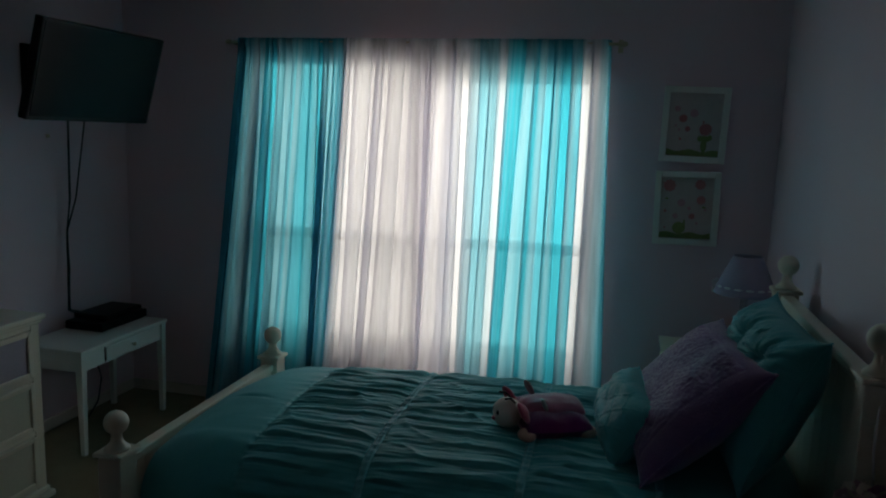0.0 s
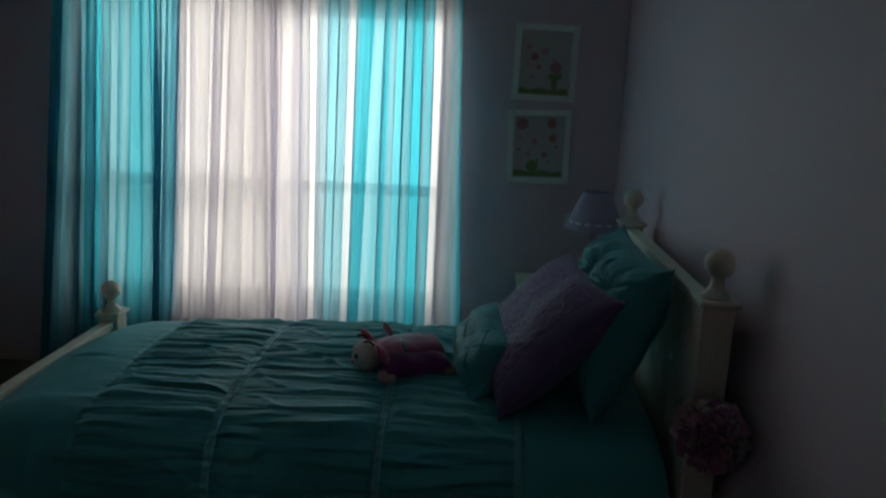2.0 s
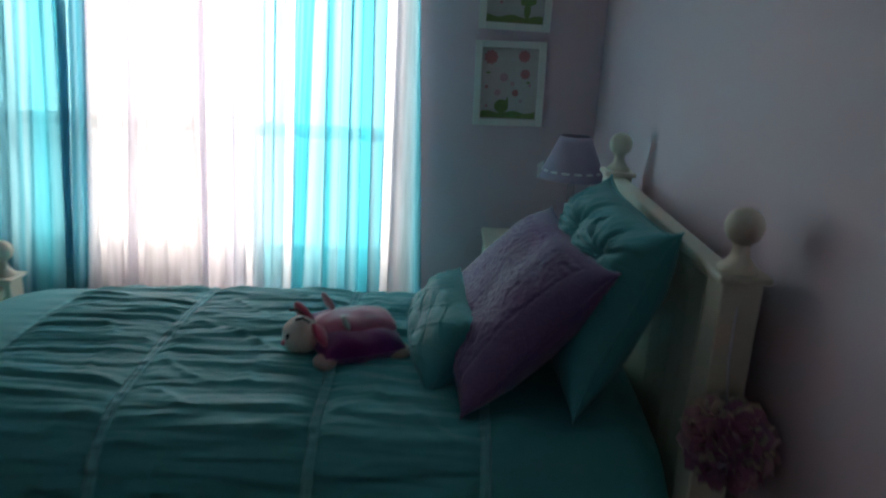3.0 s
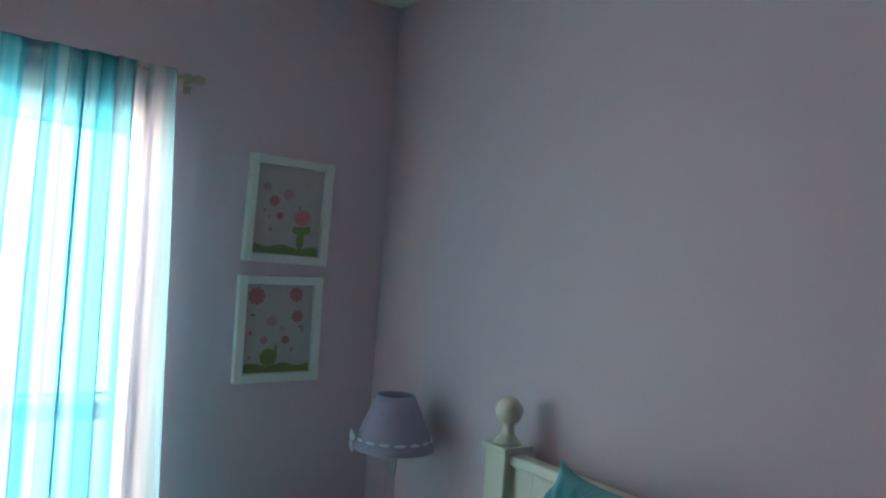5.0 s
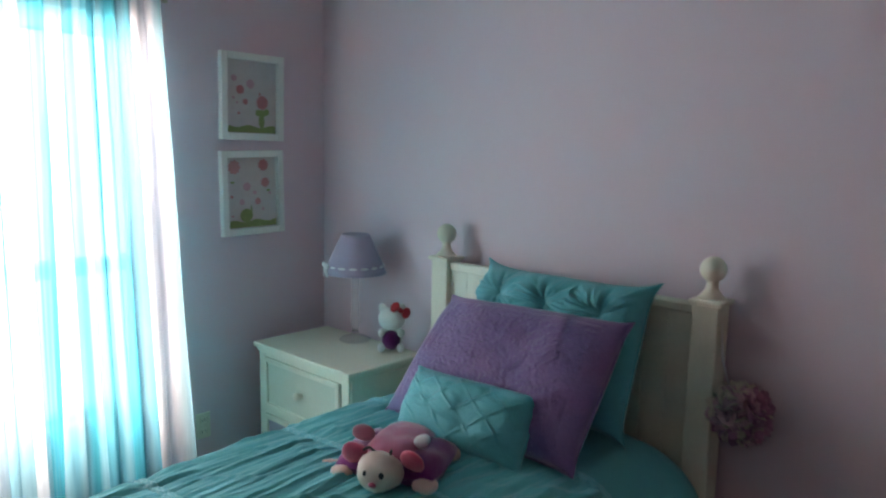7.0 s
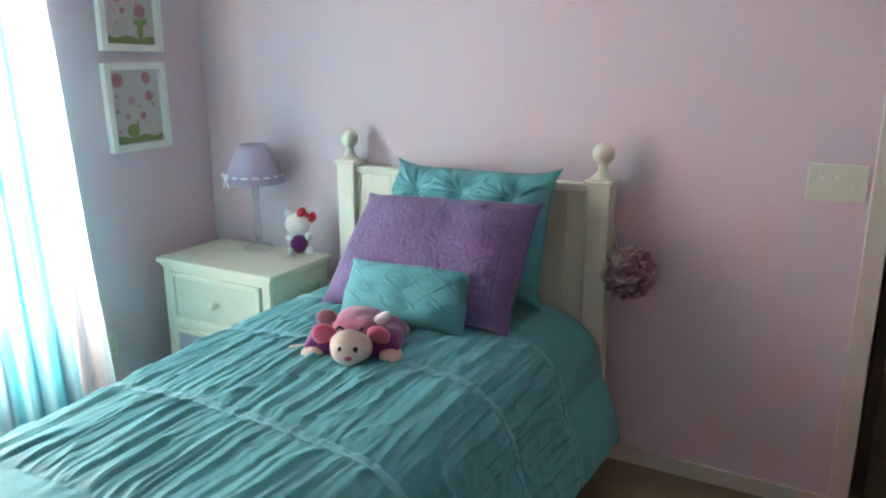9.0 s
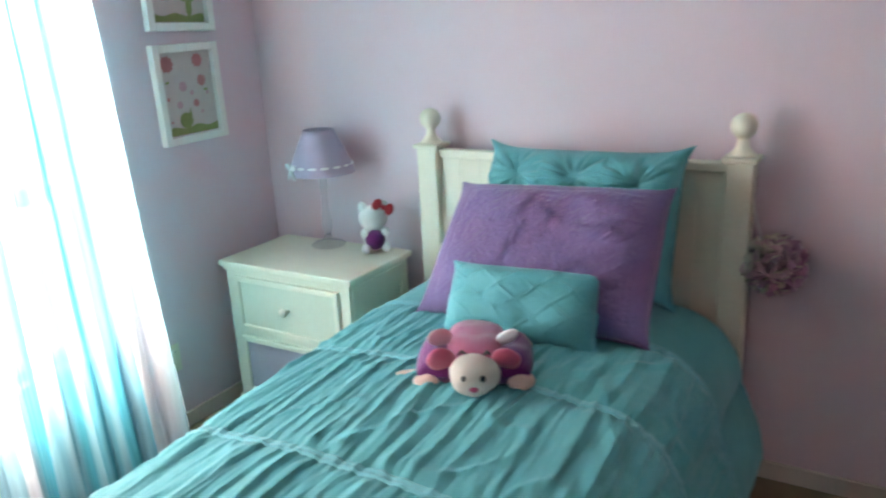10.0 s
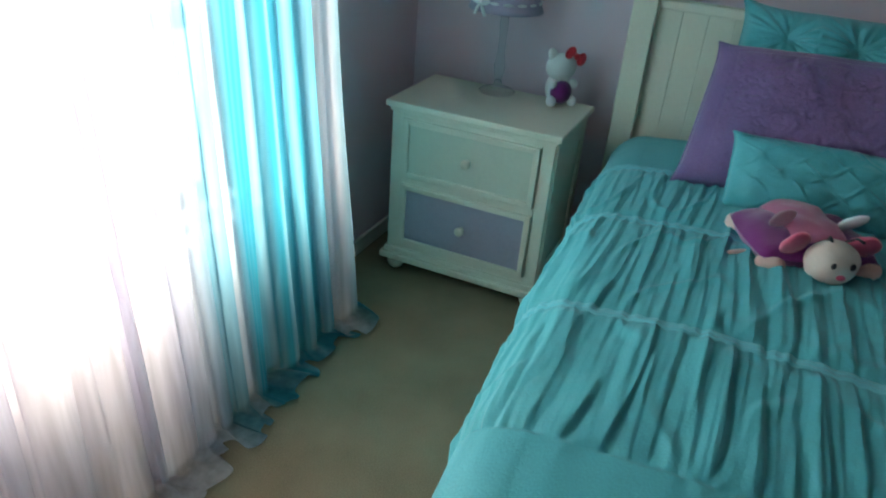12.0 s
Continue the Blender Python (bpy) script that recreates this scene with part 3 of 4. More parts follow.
def pintuck(u, v):
    u, v = u + 0.07 * nz(u * 2.4, v * 2, 1), v + 0.08 * nz(u * 2, v * 2.4, 7)
    p, q = (u * 2.1 + v * 1.35 + 40) % 1.0, (u * 2.1 - v * 1.35 + 40) % 1.0
    p, q = min(p, 1 - p), min(q, 1 - q)
    return 0.003 * min(1, min(p, q) / 0.3) + 0.0056 * ((0.7 + 1.2 * nz(u * 4, v * 4, 3)) * math.exp(-((p / 0.05) ** 2)) + (0.7 + 1.2 * nz(u * 4, v * 4, 8)) * math.exp(-((q / 0.05) ** 2))) + 0.005 * nz(u * 2.4, v * 2.4, 6) + 0.0016 * nz(u * 11, v * 9, 4)


pillow("pillow_sham", "teal ruched pillow sham leaning on the headboard", (-0.178, -1.195, 1.150), (-0.168, -1.862, 1.152), (-0.36, -1.872, 0.69), (-0.37, -1.19, 0.69),
       0.21, M_SHAM, ruche, 0.10, 140)
pillow("quilted_pillow", "purple quilted pillow leaning on the teal sham", (-0.345, -1.172, 1.034), (-0.285, -1.838, 1.046), (-0.618, -1.862, 0.684), (-0.645, -1.150, 0.684),
       0.20, M_PURPLE, quilt, 0.045, 170)
pillow("pintuck_pillow", "small teal pintucked cushion in front of the purple pillow", (-0.622, -1.285, 0.862), (-0.568, -1.726, 0.860), (-0.700, -1.745, 0.676), (-0.740, -1.300, 0.684),
       0.17, M_SHAM, pintuck, 0.05)

# plush toy lying on the comforter, a plain stuffed shape
PT = (-0.935, -1.512, 0.684)
bm = bmesh.new()


def cushion(bm, at, size, slot, lift=0.0):
    """A flat stuffed square with rounded corners."""
    k = len(bm.faces)
    for side in (1, -1):
        def where(i, j):
            u, v = i / 14 - 1, j / 14 - 1
            fat = (max(0, 1 - u ** 4) * max(0, 1 - v ** 4)) ** 0.5
            return (at[0] + size[0] * u * (1 - 0.07 * v * v), at[1] + size[1] * v * (1 - 0.07 * u * u), at[2] + lift * (1 - v * v) + side * size[2] * fat * (1 + 0.25 * nz(u * 2, v * 2, at[0] * 9)))
        grid(bm, 29, 29, where)
    bm.faces.ensure_lookup_table()
    for f in bm.faces[k:]:
        f.material_index = slot
    bmesh.ops.recalc_face_normals(bm, faces=bm.faces[k:])


cushion(bm, (0.02, 0, 0.042), (0.120, 0.145, 0.042), 0)
cushion(bm, (0.030, 0.0, 0.070), (0.105, 0.074, 0.026), 2, 0.012)
blob(bm, (-0.120, -0.004, 0.058), (0.048, 0.060, 0.050), slot=6, u=24, v=18, lump=0.006)
for s in (-1, 1):
    blob(bm, (-0.090, -0.004 + s * 0.078, 0.084), (0.014, 0.034, 0.043), (s * -22, -30, s * 16), 1, 20, 14, 0.006)
    blob(bm, (-0.022, s * 0.082, 0.112), (0.007, 0.033 if s > 0 else 0.018, 0.030 if s > 0 else 0.036), (s * -42, -24, s * 12), 7 if s > 0 else 4, 16, 10, 0.004)
    blob(bm, (-0.085, s * 0.112, 0.026), (0.032, 0.034, 0.022), (0, 0, s * 20), 3, 16, 10, 0.005)
    blob(bm, (0.118, s * 0.112, 0.026), (0.036, 0.034, 0.024), slot=3, u=16, v=10, lump=0.005)
    blob(bm, (-0.163, -0.006 + s * 0.021, 0.070), (0.005, 0.0075, 0.0085), slot=5, u=10, v=8)
blob(bm, (-0.168, -0.006, 0.045), (0.007, 0.011, 0.007), slot=1, u=10, v=8)
blob(bm, (-0.03, 0.160, 0.018), (0.012, 0.046, 0.010), (0, 0, 12), 3, 12, 8)
k = len(bm.faces)
for s in (-1, 1):
    tube(bm, [(-0.105, -0.008 + s * 0.02, 0.102), (-0.125, -0.008 + s * 0.030, 0.122), (-0.145, -0.008 + s * 0.036, 0.122)], 0.0035, 6)
bm.faces.ensure_lookup_table()
for f in bm.faces[k:]:
    f.material_index = 5
bm.transform(Matrix.Rotation(radians(25), 4, "Z"))
whole("plush_toy", bm, [M_TOYPURPLE, M_TOYPINK, M_TOYROSE, M_TOYPEACH, M_RIBBON, M_TOYDARK, M_TOYFACE, M_TOYWING], "purple and pink stuffed plush toy lying on the comforter", "plush toy", PT, True)

# flower ball hanging on the headboard post
fb = thing("flower_ball", "mauve and cream cloth flower ball hung from the bed post", "flower ball", (-0.098, -2.092, 0.790))
rnd = random.Random(5)


def blossom(material):
    bm = bmesh.new()
    for ring, (cnt, rad, up) in enumerate(((6, 0.026, 0.004), (5, 0.017, 0.013), (3, 0.008, 0.018))):
        for k in range(cnt):
            a = 2 * math.pi * k / cnt + ring * 0.5
            m = Matrix.Rotation(a, 4, "Z") @ Matrix.Translation((rad * 0.6, 0, up)) @ Matrix.Rotation(radians(-25 - 22 * ring), 4, "Y")
            vs = [bm.verts.new(m @ Vector((rad * 0.75 * math.cos(t), rad * 0.62 * math.sin(t), 0.004 * math.cos(2 * t)))) for t in [2 * math.pi * q / 8 for q in range(8)]]
            cv = bm.verts.new(m @ Vector((0, 0, -0.005)))
            for q in range(8):
                bm.faces.new((cv, vs[q], vs[(q + 1) % 8]))
    return solid("blossom", bm, material, True)


kinds = [blossom(m) for m in (M_PETAL_A, M_PETAL_C, M_PETAL_B)]
bm = bmesh.new()
blob(bm, (0, 0, 0), (0.046, 0.046, 0.046))
part("core", bm, M_PETAL_A, fb, smooth=True)
for k in range(20):
    z = 1 - 2 * (k + 0.5) / 20
    a = k * 2.39996
    d = Vector((math.sqrt(1 - z * z) * math.cos(a), math.sqrt(1 - z * z) * math.sin(a), z))
    ob = new("blossom", kinds[rnd.choice((0, 1, 1, 2, 2))])
    ob.parent = fb
    ob.matrix_local = Matrix.Translation(d * rnd.uniform(0.042, 0.054)) @ d.to_track_quat("Z", "Y").to_matrix().to_4x4() @ Matrix.Rotation(rnd.uniform(0, 6), 4, "Z") @ Matrix.Scale(rnd.uniform(1.6, 2.1), 4)
part("ribbon", tube(bmesh.new(), [(0.0, 0.03, 0.05), (0.0, 0.062, 0.15), (0.005, 0.078, 0.30), (0.008, 0.108, 0.345)], 0.003, 6), M_RIBBON, fb, "narrow hanging ribbon", True)


# ---- chests of drawers ----
def chest(name, label, category, at, turn, w, d, h, rows, cols=1):
    """Cream chest on bun feet; w wide along x, its front towards -y. rows: (low, high, panel material)."""
    root = thing(name, label, category, at, turn)
    x, y = w / 2 - 0.022, d / 2 - 0.018
    top = part("top", box(bmesh.new(), (-w / 2, -d / 2, h - 0.024), (w / 2, d / 2, h), 0.006, 3), M_CREAM, root)
    part("cove_moulding", box(bmesh.new(), (-x - 0.008, -y - 0.008, h - 0.040), (x + 0.008, y, h - 0.023), 0.005), M_CREAM, top)
    part("body", boxes(((-x, -y + 0.012, 0.105), (x, y, h - 0.038))), M_CREAM, root)
    for s in (-1, 1):
        part("stile", box(bmesh.new(), (s * x - (0.045 if s > 0 else 0), -y, 0.105), (s * x + (0.045 if s < 0 else 0), -y + 0.02, h - 0.038), 0.003), M_CREAM, root)
        xx = s * (x + 0.001)
        part("side_frame", boxes(((xx - 0.006, -y + 0.012, 0.105), (xx + 0.006, -y + 0.065, h - 0.04)), ((xx - 0.006, y - 0.05, 0.105), (xx + 0.006, y, h - 0.04)),
                                 ((xx - 0.006, -y + 0.064, h - 0.11), (xx + 0.006, y - 0.049, h - 0.04)), ((xx - 0.006, -y + 0.064, 0.105), (xx + 0.006, y - 0.049, 0.17)), bevel=0.002), M_CREAM, root)
    for a, b in zip([0.105] + sorted(r[1] for r in rows), sorted(r[0] for r in rows) + [h - 0.038]):
        part("front_rail", box(bmesh.new(), (-x + 0.044, -y + 0.002, a), (x - 0.044, -y + 0.02, b), 0.002), M_CREAM, root)
    part("base_moulding", boxes(((-x - 0.010, -y - 0.010, 0.082), (x + 0.010, y, 0.106)), ((-x - 0.024, -y - 0.024, 0.056), (x + 0.024, y, 0.083)), bevel=0.006), M_CREAM, root)
    for sx in (-1, 1):
        for sy in (-1, 1):
            part("bun_foot", lathe(bmesh.new(), [(0.016, 0), (0.026, 0.008), (0.033, 0.022), (0.033, 0.034), (0.024, 0.046), (0.020, 0.058)], (sx * (x - 0.025), sy * (y - 0.03), 0), 24), M_CREAM, root, "", True)
    inner = 2 * (x - 0.046)
    cw = inner / cols
    for lo, hi, panel in rows:
        for c in range(cols):
            x0, x1 = -inner / 2 + c * cw + 0.003, -inner / 2 + (c + 1) * cw - 0.003
            f = 0.022
            dr = part("drawer", boxes(((x0, -y - 0.012, lo), (x0 + f, -y + 0.015, hi)), ((x1 - f, -y - 0.012, lo), (x1, -y + 0.015, hi)),
                                      ((x0 + f - 0.001, -y - 0.012, lo), (x1 - f + 0.001, -y + 0.015, lo + f)), ((x0 + f - 0.001, -y - 0.012, hi - f), (x1 - f + 0.001, -y + 0.015, hi)), bevel=0.004), M_CREAM, root)
            part("drawer_panel", box(bmesh.new(), (x0 + f - 0.002, -y - 0.003, lo + f - 0.002), (x1 - f + 0.002, -y + 0.01, hi - f + 0.002)), panel, dr,
                 "lilac painted panel" if panel is M_LILAC_PANEL else "pale cream painted panel")
            spots = [0.5] if cols == 1 and w < 0.8 else [0.25, 0.75] if cols == 1 else [0.5]
            for sp in spots:
                part("knob", lathe(bmesh.new(), [(0.010, 0), (0.008, 0.006), (0.0075, 0.010), (0.014, 0.016), (0.0175, 0.022), (0.016, 0.029), (0.008, 0.033), (0.001, 0.034)],
                                   (x0 + (x1 - x0) * sp, -y - 0.003, (lo + hi) / 2), 22, "Y"), M_CREAM, dr, "round cream knob", True)
    return root


chest("nightstand", "cream nightstand with a plain and a lilac drawer beside the bed", "nightstand", (-0.292, -0.461, 0), -90, 0.650, 0.405, 0.688,
      [(0.408, 0.630, M_CREAM_PANEL), (0.132, 0.378, M_LILAC_PANEL)])
chest("dresser", "cream dresser with a lilac top drawer against the television wall", "dresser", (-3.275, -1.935, 0), 90, 1.10, 0.52, 0.86,
      [(0.605, 0.800, M_LILAC_PANEL), (0.372, 0.580, M_CREAM_PANEL), (0.125, 0.345, M_CREAM_PANEL)])

# ---- table lamp ----
lamp = thing("table_lamp", "lilac cone lampshade with a white ribbon on a clear stem", "table lamp", (-0.158, -0.425, 0.688))
part("base", lathe(bmesh.new(), [(0.066, 0), (0.068, 0.006), (0.060, 0.012), (0.030, 0.018), (0.016, 0.030), (0.012, 0.045)]), M_CLEAR, lamp, "clear acrylic foot", True)
part("stem", lathe(bmesh.new(), [(0.011, 0.045), (0.019, 0.075), (0.021, 0.10), (0.014, 0.14), (0.012, 0.20), (0.016, 0.255), (0.012, 0.285)], segs=20), M_CLEAR, lamp, "clear acrylic stem", True)
part("socket", lathe(bmesh.new(), [(0.014, 0.283), (0.017, 0.29), (0.017, 0.335), (0.012, 0.34)], segs=18), M_RIBBON, lamp, "", True)
SZ0, SZ1, SR0, SR1 = 0.302, 0.472, 0.134, 0.060


def shade_at(i, j, cols, rows, off=0.0):
    a, v = 2 * math.pi * i / (cols - 1), j / (rows - 1)
    r = SR0 + (SR1 - SR0) * (v * 0.9 + 0.1 * v * v) + off
    return (r * math.cos(a), r * math.sin(a), SZ0 + (SZ1 - SZ0) * v)


bm = bmesh.new()
grid(bm, 49, 9, lambda i, j: shade_at(i, j, 49, 9))
ob = part("shade", bm, M_SHADE, lamp, "lilac fabric shade", True)
sm = ob.modifiers.new("thickness", "SOLIDIFY")
sm.thickness = 0.002
bm = bmesh.new()
blob(bm, (0, 0, 0), (0.003, 0.018, 0.0055), u=10, v=6)
stitch = solid("ribbon_stitch", bm, M_RIBBON, True)
for k in range(16):
    a = 2 * math.pi * k / 16
    r = SR0 + (SR1 - SR0) * 0.17 + 0.003
    st = new("ribbon_stitch", stitch)
    st.parent = ob
    st.matrix_local = pose(r * math.cos(a), r * math.sin(a), SZ0 + 0.034, 0, -24, math.degrees(a))
bm = bmesh.new()
ba = radians(158)
bc = Vector(((SR0 - 0.006) * math.cos(ba), (SR0 - 0.006) * math.sin(ba), SZ0 + 0.034))
side = Vector((-math.sin(ba), math.cos(ba), 0))
outw = Vector((math.cos(ba), math.sin(ba), 0))
for s in (-1, 1):
    blob(bm, bc + side * s * 0.022 + Vector((0, 0, 0.004)) + outw * 0.006, (0.006, 0.022, 0.012), (s * 14, 0, 158), u=12, v=8)
    tube(bm, [bc + outw * 0.006, bc + side * s * 0.014 + outw * 0.008 - Vector((0, 0, 0.022)), bc + side * s * 0.024 + outw * 0.006 - Vector((0, 0, 0.044))], [0.004, 0.006, 0.005], 6)
blob(bm, bc + outw * 0.009, (0.008, 0.008, 0.008), u=10, v=8)
part("ribbon_bow", bm, M_RIBBON, ob, "white ribbon bow", True)

# small figure on the nightstand, a plain stuffed shape
bm = bmesh.new()
blob(bm, (0, 0, 0.048), (0.034, 0.038, 0.048), slot=0, u=22, v=16)
blob(bm, (-0.024, 0, 0.042), (0.030, 0.033, 0.035), slot=2, u=22, v=16)
blob(bm, (-0.004, 0, 0.112), (0.036, 0.047, 0.041), slot=0, u=24, v=18)
for s in (-1, 1):
    blob(bm, (-0.002, s * 0.031, 0.146), (0.010, 0.015, 0.022), (s * -20, 0, 0), 0, 12, 10)
    blob(bm, (-0.034, s * 0.033, 0.017), (0.020, 0.014, 0.016), slot=0, u=14, v=10)
    blob(bm, (-0.028, s * 0.034, 0.068), (0.016, 0.013, 0.015), (s * 24, 0, 0), 0, 14, 10)
    blob(bm, (-0.026, -0.032 + s * 0.019, 0.149 + s * 0.010), (0.010, 0.015, 0.020), (s * 10 + 28, 0, 0), 1, 14, 10)
blob(bm, (-0.031, -0.032, 0.149), (0.009, 0.009, 0.010), slot=1, u=10, v=8)
figure = whole("stuffed_figure", bm, [M_TOYWHITE, M_TOYRED, M_TOYPURPLE], "small white stuffed toy with a red bow on the nightstand", "toy figure", (-0.150, -0.652, 0.689), True)
figure.rotation_euler = (0, 0, radians(42))
figure.scale = (1.2, 1.2, 1.2)


# ---- framed prints ----
def flower(bm, x, z, r, petals=9):
    """One scalloped outline."""
    n = petals * 6
    vs = []
    for k in range(n):
        a = 2 * math.pi * k / n
        q = r * (0.80 + 0.20 * abs(math.cos(a * petals / 2)))
        vs.append(bm.verts.new((x + q * math.cos(a), -0.0085, z + q * math.sin(a))))
    bm.faces.new(vs)
    return bm


def lathe_disc(bm, x, z, r, slot, dy=0.0, squash=1.0):
    vs = [bm.verts.new((x + r * math.cos(a), -0.0085 + dy, z + r * squash * math.sin(a))) for a in [2 * math.pi * q / 14 for q in range(14)]]
    f = bm.faces.new(vs)
    f.material_index = slot


def print_frame(z0, label, upper, lean):
    w, h = 0.312, 0.370
    root = thing("framed_print", label, "picture", (-0.403, -0.002, z0), group="framed flower prints")
    root.rotation_euler.y = radians(lean)
    f = 0.030
    for lo, hi in (((-w / 2, -0.030, 0), (-w / 2 + f, 0, h)), ((w / 2 - f, -0.030, 0), (w / 2, 0, h)), ((-w / 2 + f, -0.030, 0), (w / 2 - f, 0, f)), ((-w / 2 + f, -0.030, h - f), (w / 2 - f, 0, h))):
        part("frame_side", box(bmesh.new(), lo, hi, 0.003), M_FRAME, root)
    paper = part("print", box(bmesh.new(), (-w / 2 + f, -0.008, f), (w / 2 - f, -0.001, h - f)), M_PAPER, root, "pale lavender paper print")
    bm = bmesh.new()
    x0, x1 = -w / 2 + f + 0.003, w / 2 - f - 0.003
    vs = []
    for k in range(13):
        x = x0 + (x1 - x0) * k / 12
        vs.append((x, f + 0.030 + 0.006 * math.sin(k * 1.1 + (2 if upper else 0))))
    ring = [bm.verts.new((x, -0.0086, z)) for x, z in vs] + [bm.verts.new((x1, -0.0086, f + 0.003)), bm.verts.new((x0, -0.0086, f + 0.003))]
    bm.faces.new(ring).material_index = 0
    part("printed_grass", bm, M_INK_GREEN, paper)

    def spot(x, z, r, ink, dy, squash=1.0):
        leaf = bmesh.new()
        lathe_disc(leaf, x, z, r, 0, dy, squash)
        part("printed_leaf" if ink == 2 else "printed_bloom", leaf, (M_INK_RED, M_INK_PINK, M_INK_GREEN)[ink], paper)

    if upper:
        for x, z, r, s in ((-0.085, 0.262, 0.015, 1), (-0.055, 0.215, 0.021, 0), (-0.005, 0.242, 0.021, 1), (-0.030, 0.165, 0.014, 0), (-0.088, 0.180, 0.007, 1), (-0.070, 0.160, 0.006, 1), (-0.062, 0.115, 0.007, 0)):
            part("printed_flower", flower(bmesh.new(), x, z, r), (M_INK_RED, M_INK_PINK)[s], paper)
        spot(0.055, 0.165, 0.030, 0, -0.0004)
        spot(0.055, 0.118, 0.026, 2, -0.0006, 0.6)
        spot(0.052, 0.085, 0.015, 2, -0.0005, 2.2)
        spot(0.078, 0.125, 0.012, 2, -0.0007, 1.2)
        spot(0.032, 0.120, 0.012, 2, -0.0007, 1.2)
        spot(0.042, 0.200, 0.004, 0, -0.0004, 2.4)
    else:
        for x, z, r, s in ((-0.085, 0.298, 0.032, 0), (0.062, 0.305, 0.027, 0), (0.070, 0.228, 0.023, 0), (-0.024, 0.212, 0.020, 1), (0.015, 0.185, 0.010, 1), (-0.050, 0.145, 0.015, 1),
                           (0.030, 0.145, 0.016, 0), (-0.100, 0.170, 0.008, 0), (0.092, 0.180, 0.008, 1), (0.055, 0.110, 0.008, 1), (-0.098, 0.085, 0.006, 0)):
            part("printed_flower", flower(bmesh.new(), x, z, r), (M_INK_RED, M_INK_PINK)[s], paper)
        spot(-0.030, 0.085, 0.032, 2, -0.0006, 0.95)
        spot(-0.005, 0.105, 0.005, 2, -0.0006, 5.0)
        spot(-0.095, 0.232, 0.010, 2, -0.0004, 0.5)
        spot(0.085, 0.192, 0.010, 2, -0.0004, 0.5)
    return root


print_frame(1.552, "white framed print of red flowers above a green plant", True, 0.9)
print_frame(1.138, "white framed print of red and pink flowers on grass", False, -0.9)


# ---- wall plates ----
sw = thing("light_switch", "ivory triple light switch plate on the wall", "light switch", (-0.001, -2.705, 1.145))
part("plate", box(bmesh.new(), (-0.007, -0.084, -0.059), (0, 0.084, 0.059), 0.003), M_PLATE, sw)
for k, up in ((-1, -0.012), (0, 0.012), (1, 0.012)):
    part("toggle", box(bmesh.new(), (-0.019, k * 0.046 - 0.005, up - 0.008), (-0.006, k * 0.046 + 0.005, up + 0.008), 0.002), M_PLATE, sw)
outlet = thing("power_outlet", "ivory wall outlet low beside the curtain", "outlet", (-0.668, -0.001, 0.312))
part("plate", box(bmesh.new(), (-0.035, -0.006, -0.058), (0.035, 0, 0.058), 0.003), M_PLATE, outlet)
for s in (-1, 1):
    sock = part("socket", box(bmesh.new(), (-0.016, -0.009, s * 0.026 - 0.014), (0.016, -0.005, s * 0.026 + 0.014), 0.004), M_PLATE, outlet)
    part("slot", boxes(((-0.008, -0.0095, s * 0.026 - 0.004), (-0.006, -0.0088, s * 0.026 + 0.005)), ((0.006, -0.0095, s * 0.026 - 0.004), (0.008, -0.0088, s * 0.026 + 0.005))), M_TOYDARK, sock)

# ---- television on its arm ----
tv = thing("television", "black flat television tilted down on a wall arm", "television", (-3.130, -0.845, 1.860))
tm = Matrix.Rotation(radians(-2), 4, "Z") @ Matrix.Rotation(radians(15.8), 4, "Y")


def tilted(bm):
    bm.transform(tm)
    return bm


case = part("case", tilted(boxes(((-0.045, -0.395, -0.220), (0.0, 0.395, 0.220)), ((-0.075, -0.24, -0.14), (-0.044, 0.24, 0.12)), bevel=0.006)), M_BLACK, tv)
part("screen", tilted(box(bmesh.new(), (-0.001, -0.380, -0.200), (0.0025, 0.380, 0.208), 0.001)), M_SCREEN, tv, "dark glossy screen")
part("wall_plate", box(bmesh.new(), (-0.508, 0.06, -0.14), (-0.485, 0.25, 0.16), 0.004), M_BLACK, tv)
part("swing_arm", tube(bmesh.new(), [(-0.49, 0.15, 0.0), (-0.30, 0.20, 0.0), (-0.07, 0.0, -0.01)], 0.016, 10), M_BLACK, tv)
cab = thing("television_cable", "black cables hanging from the television to the desk", "cable", (-3.56, -0.60, 0.64))
part("cable", tube(bmesh.new(), [(0.05, 0.0, 1.24), (0.0, 0.03, 1.02), (-0.03, 0.055, 0.60), (-0.04, 0.035, 0.42), (-0.03, 0.02, 0.22), (-0.02, 0.0, 0.0), (0.0, 0.03, -0.02)], 0.006), M_CABLE, cab, "", True)
part("cable", tube(bmesh.new(), [(0.06, 0.13, 1.24), (0.02, 0.13, 1.02), (-0.03, 0.10, 0.60), (-0.045, 0.04, 0.42), (-0.03, 0.03, 0.22), (-0.03, 0.02, 0.0), (0.0, 0.06, -0.02)], 0.0045), M_CABLE, cab, "", True)
whole("wall_hook", box(bmesh.new(), (0, -0.008, -0.010), (0.014, 0.008, 0.010), 0.003), M_ROD, "small brass wall hook under the television", "hook", (XL, -0.632, 1.569))

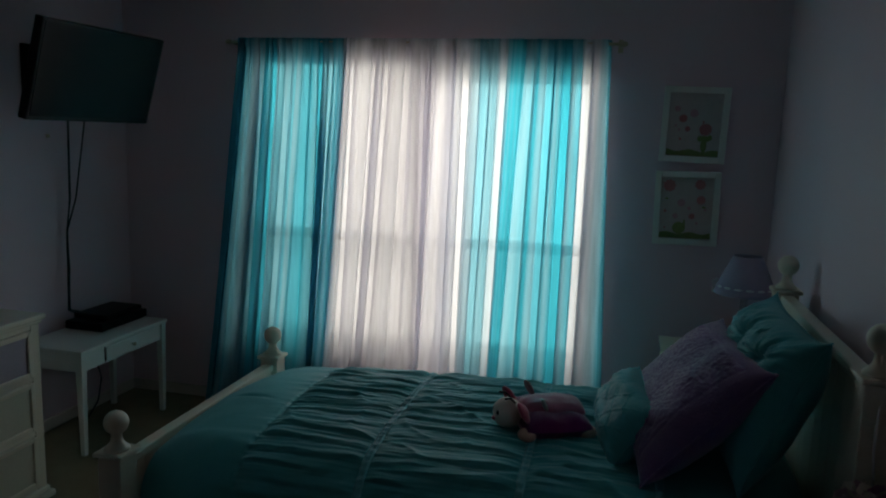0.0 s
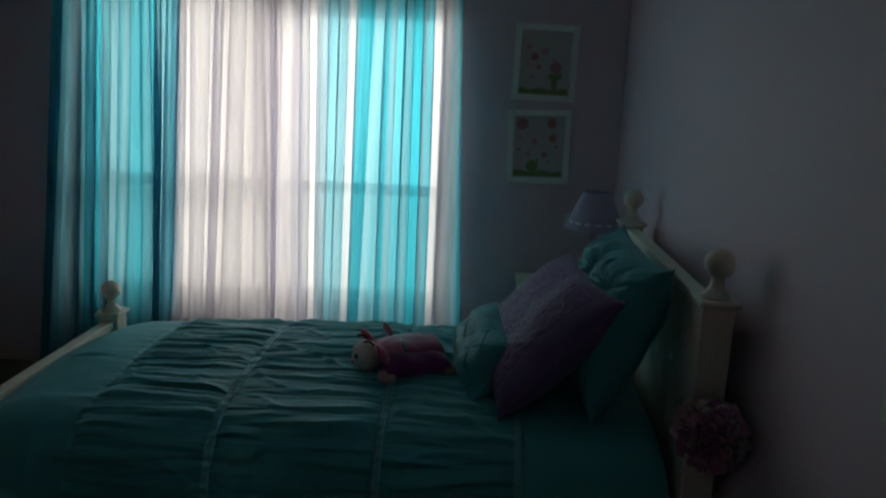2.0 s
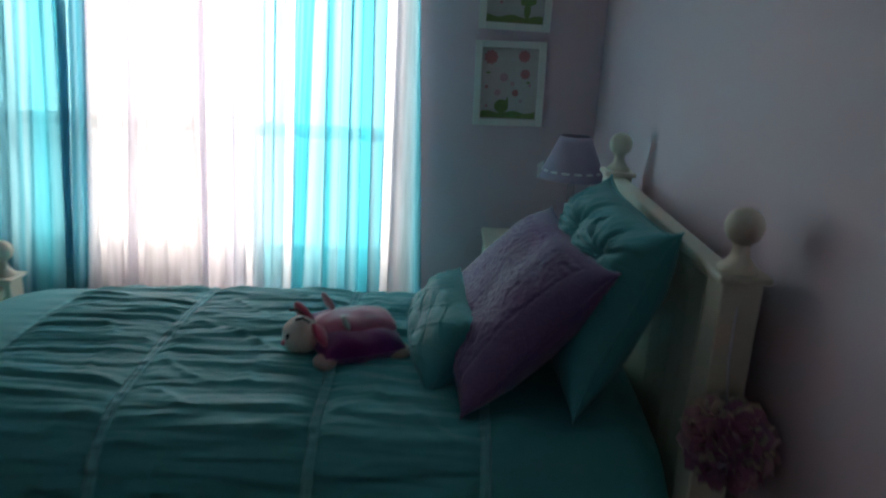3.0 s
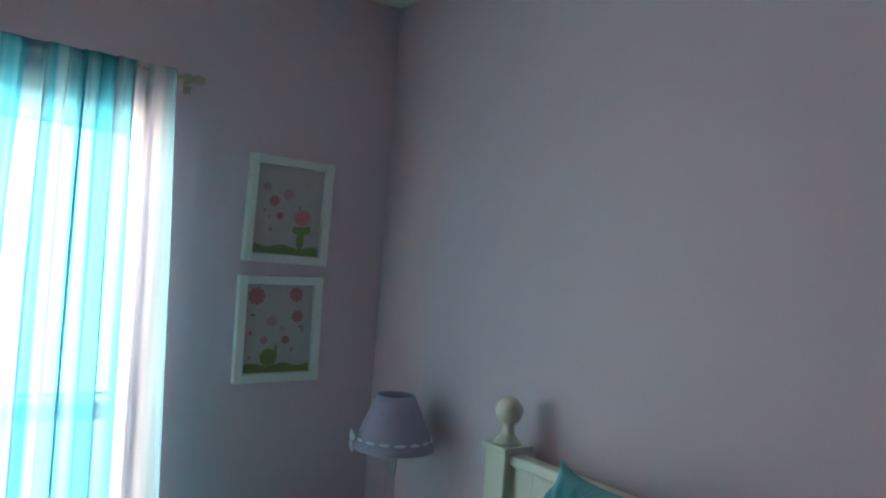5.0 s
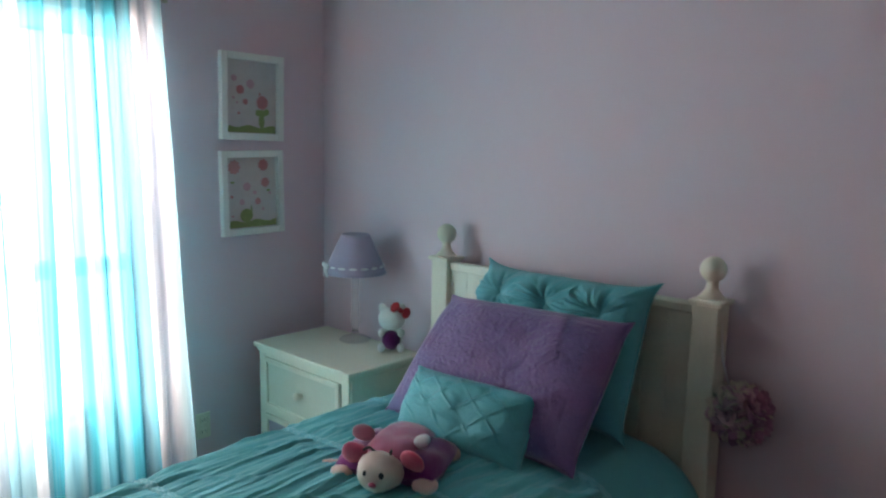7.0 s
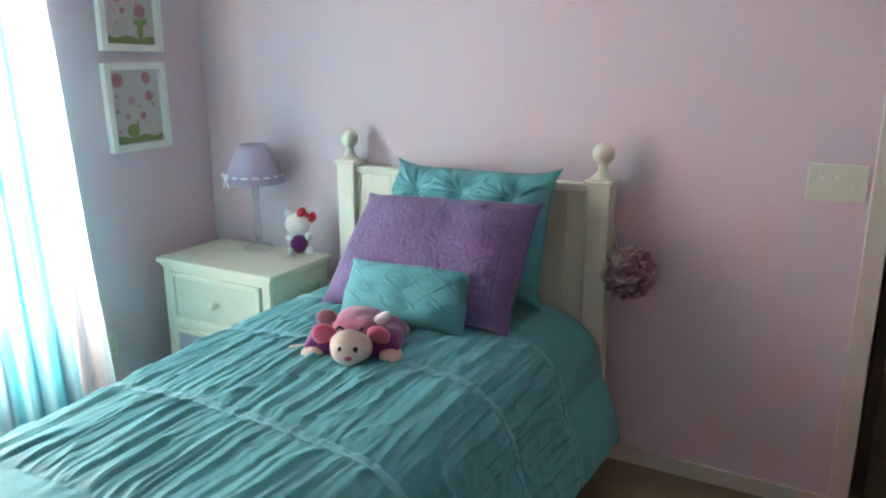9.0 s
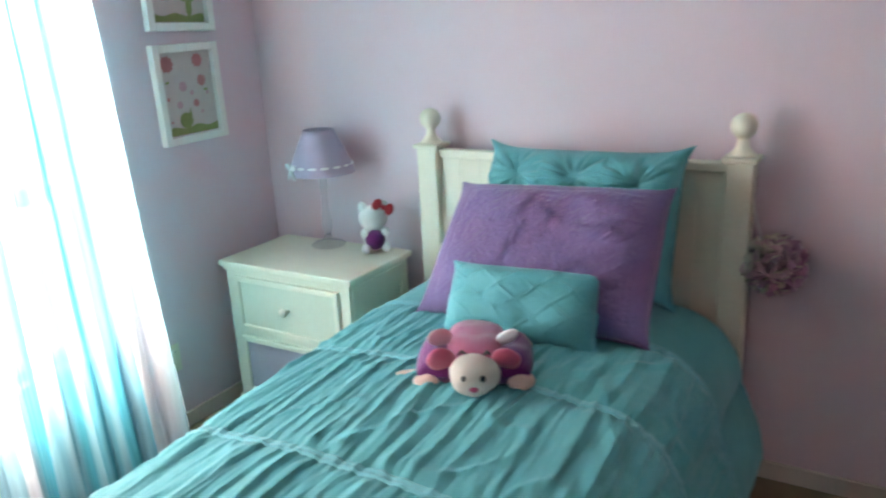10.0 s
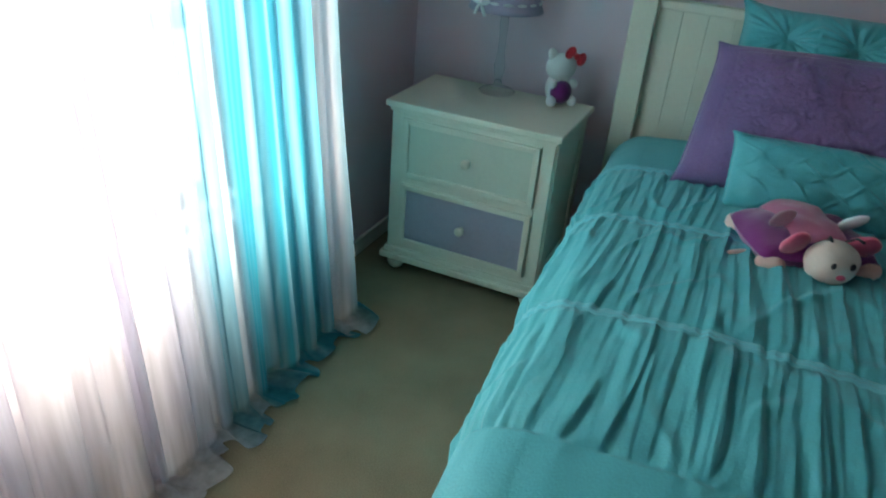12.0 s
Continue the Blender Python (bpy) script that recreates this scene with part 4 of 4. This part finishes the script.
# ---- desk with a black media box ----
DX0, DX1, DYA, DYB, DZ = -3.60, -3.215, -0.955, -0.250, 0.545
desk = thing("writing_desk", "small white painted desk with a drawer and tapered legs", "desk", ((DX0 + DX1) / 2, (DYA + DYB) / 2, 0))
dx, dy = (DX1 - DX0) / 2, (DYB - DYA) / 2
part("top", box(bmesh.new(), (-dx, -dy, DZ - 0.02), (dx, dy, DZ), 0.005, 3), M_FRAME, desk)
for s in (-1, 1):
    part("apron", box(bmesh.new(), (s * (dx - 0.03) - 0.009, -dy + 0.03, DZ - 0.115), (s * (dx - 0.03) + 0.009, dy - 0.03, DZ - 0.019), 0.002), M_FRAME, desk)
    part("apron", box(bmesh.new(), (-dx + 0.03, s * (dy - 0.03) - 0.009, DZ - 0.115), (dx - 0.03, s * (dy - 0.03) + 0.009, DZ - 0.019), 0.002), M_FRAME, desk)
    for t in (-1, 1):
        bm = bmesh.new()
        box(bm, (-0.02, -0.02, 0), (0.02, 0.02, DZ - 0.019), 0.003)
        for v in bm.verts:
            if v.co.z < 0.1:
                v.co.x *= 0.62
                v.co.y *= 0.62
        bm.transform(Matrix.Translation((s * (dx - 0.028), t * (dy - 0.028), 0)))
        part("leg", bm, M_FRAME, desk)
dd = part("drawer", box(bmesh.new(), (dx - 0.022, -dy + 0.20, DZ - 0.102), (dx - 0.014, dy - 0.10, DZ - 0.032), 0.003), M_FRAME, desk)
part("knob", lathe(bmesh.new(), [(0.006, 0), (0.005, 0.008), (0.011, 0.014), (0.010, 0.020), (0.001, 0.023)], (0, 0, 0), 16, "Y"), M_ROD, dd, "small brass knob", True)
kb = dd.children[0]
kb.matrix_local = Matrix.Translation((dx - 0.014, 0.05, DZ - 0.067)) @ Matrix.Rotation(radians(90), 4, "Z")
# black strip laid on the apron for the shade in the drawer's gap
part("drawer_gap", box(bmesh.new(), (dx - 0.0215, -dy + 0.190, DZ - 0.105), (dx - 0.0195, -dy + 0.199, DZ - 0.03)), M_BLACK, desk)
mb = thing("media_box", "black media player box lying on the white desk", "media player", (-3.46, -0.455, DZ))
part("body", box(bmesh.new(), (-0.11, -0.19, 0.006), (0.12, 0.19, 0.052), 0.006), M_BLACK, mb)
part("lid", box(bmesh.new(), (-0.10, -0.14, 0.052), (0.105, 0.17, 0.082), 0.012, 3), M_BLACK, mb, "smaller rounded upper box")
for sx in (-1, 1):
    for sy in (-1, 1):
        part("foot", lathe(bmesh.new(), [(0.012, 0), (0.012, 0.007)], (sx * 0.09, sy * 0.16, 0), 12), M_CABLE, mb)
pa = thing("power_adapter", "black power adapter and cord hanging under the desk", "power adapter", (-3.47, -0.56, 0.345))
part("body", box(bmesh.new(), (-0.03, -0.05, 0.0), (0.03, 0.05, 0.055), 0.008), M_BLACK, pa)
part("cord", tube(bmesh.new(), [(-0.11, 0.02, 0.19), (-0.06, 0.03, 0.12), (0.0, 0.0, 0.05)], 0.004), M_CABLE, pa, "", True)
part("cord", tube(bmesh.new(), [(0.0, 0.02, 0.01), (0.005, 0.05, -0.10), (-0.03, 0.06, -0.24), (-0.08, 0.02, -0.352), (-0.14, -0.06, -0.354)], 0.004), M_CABLE, pa, "", True)
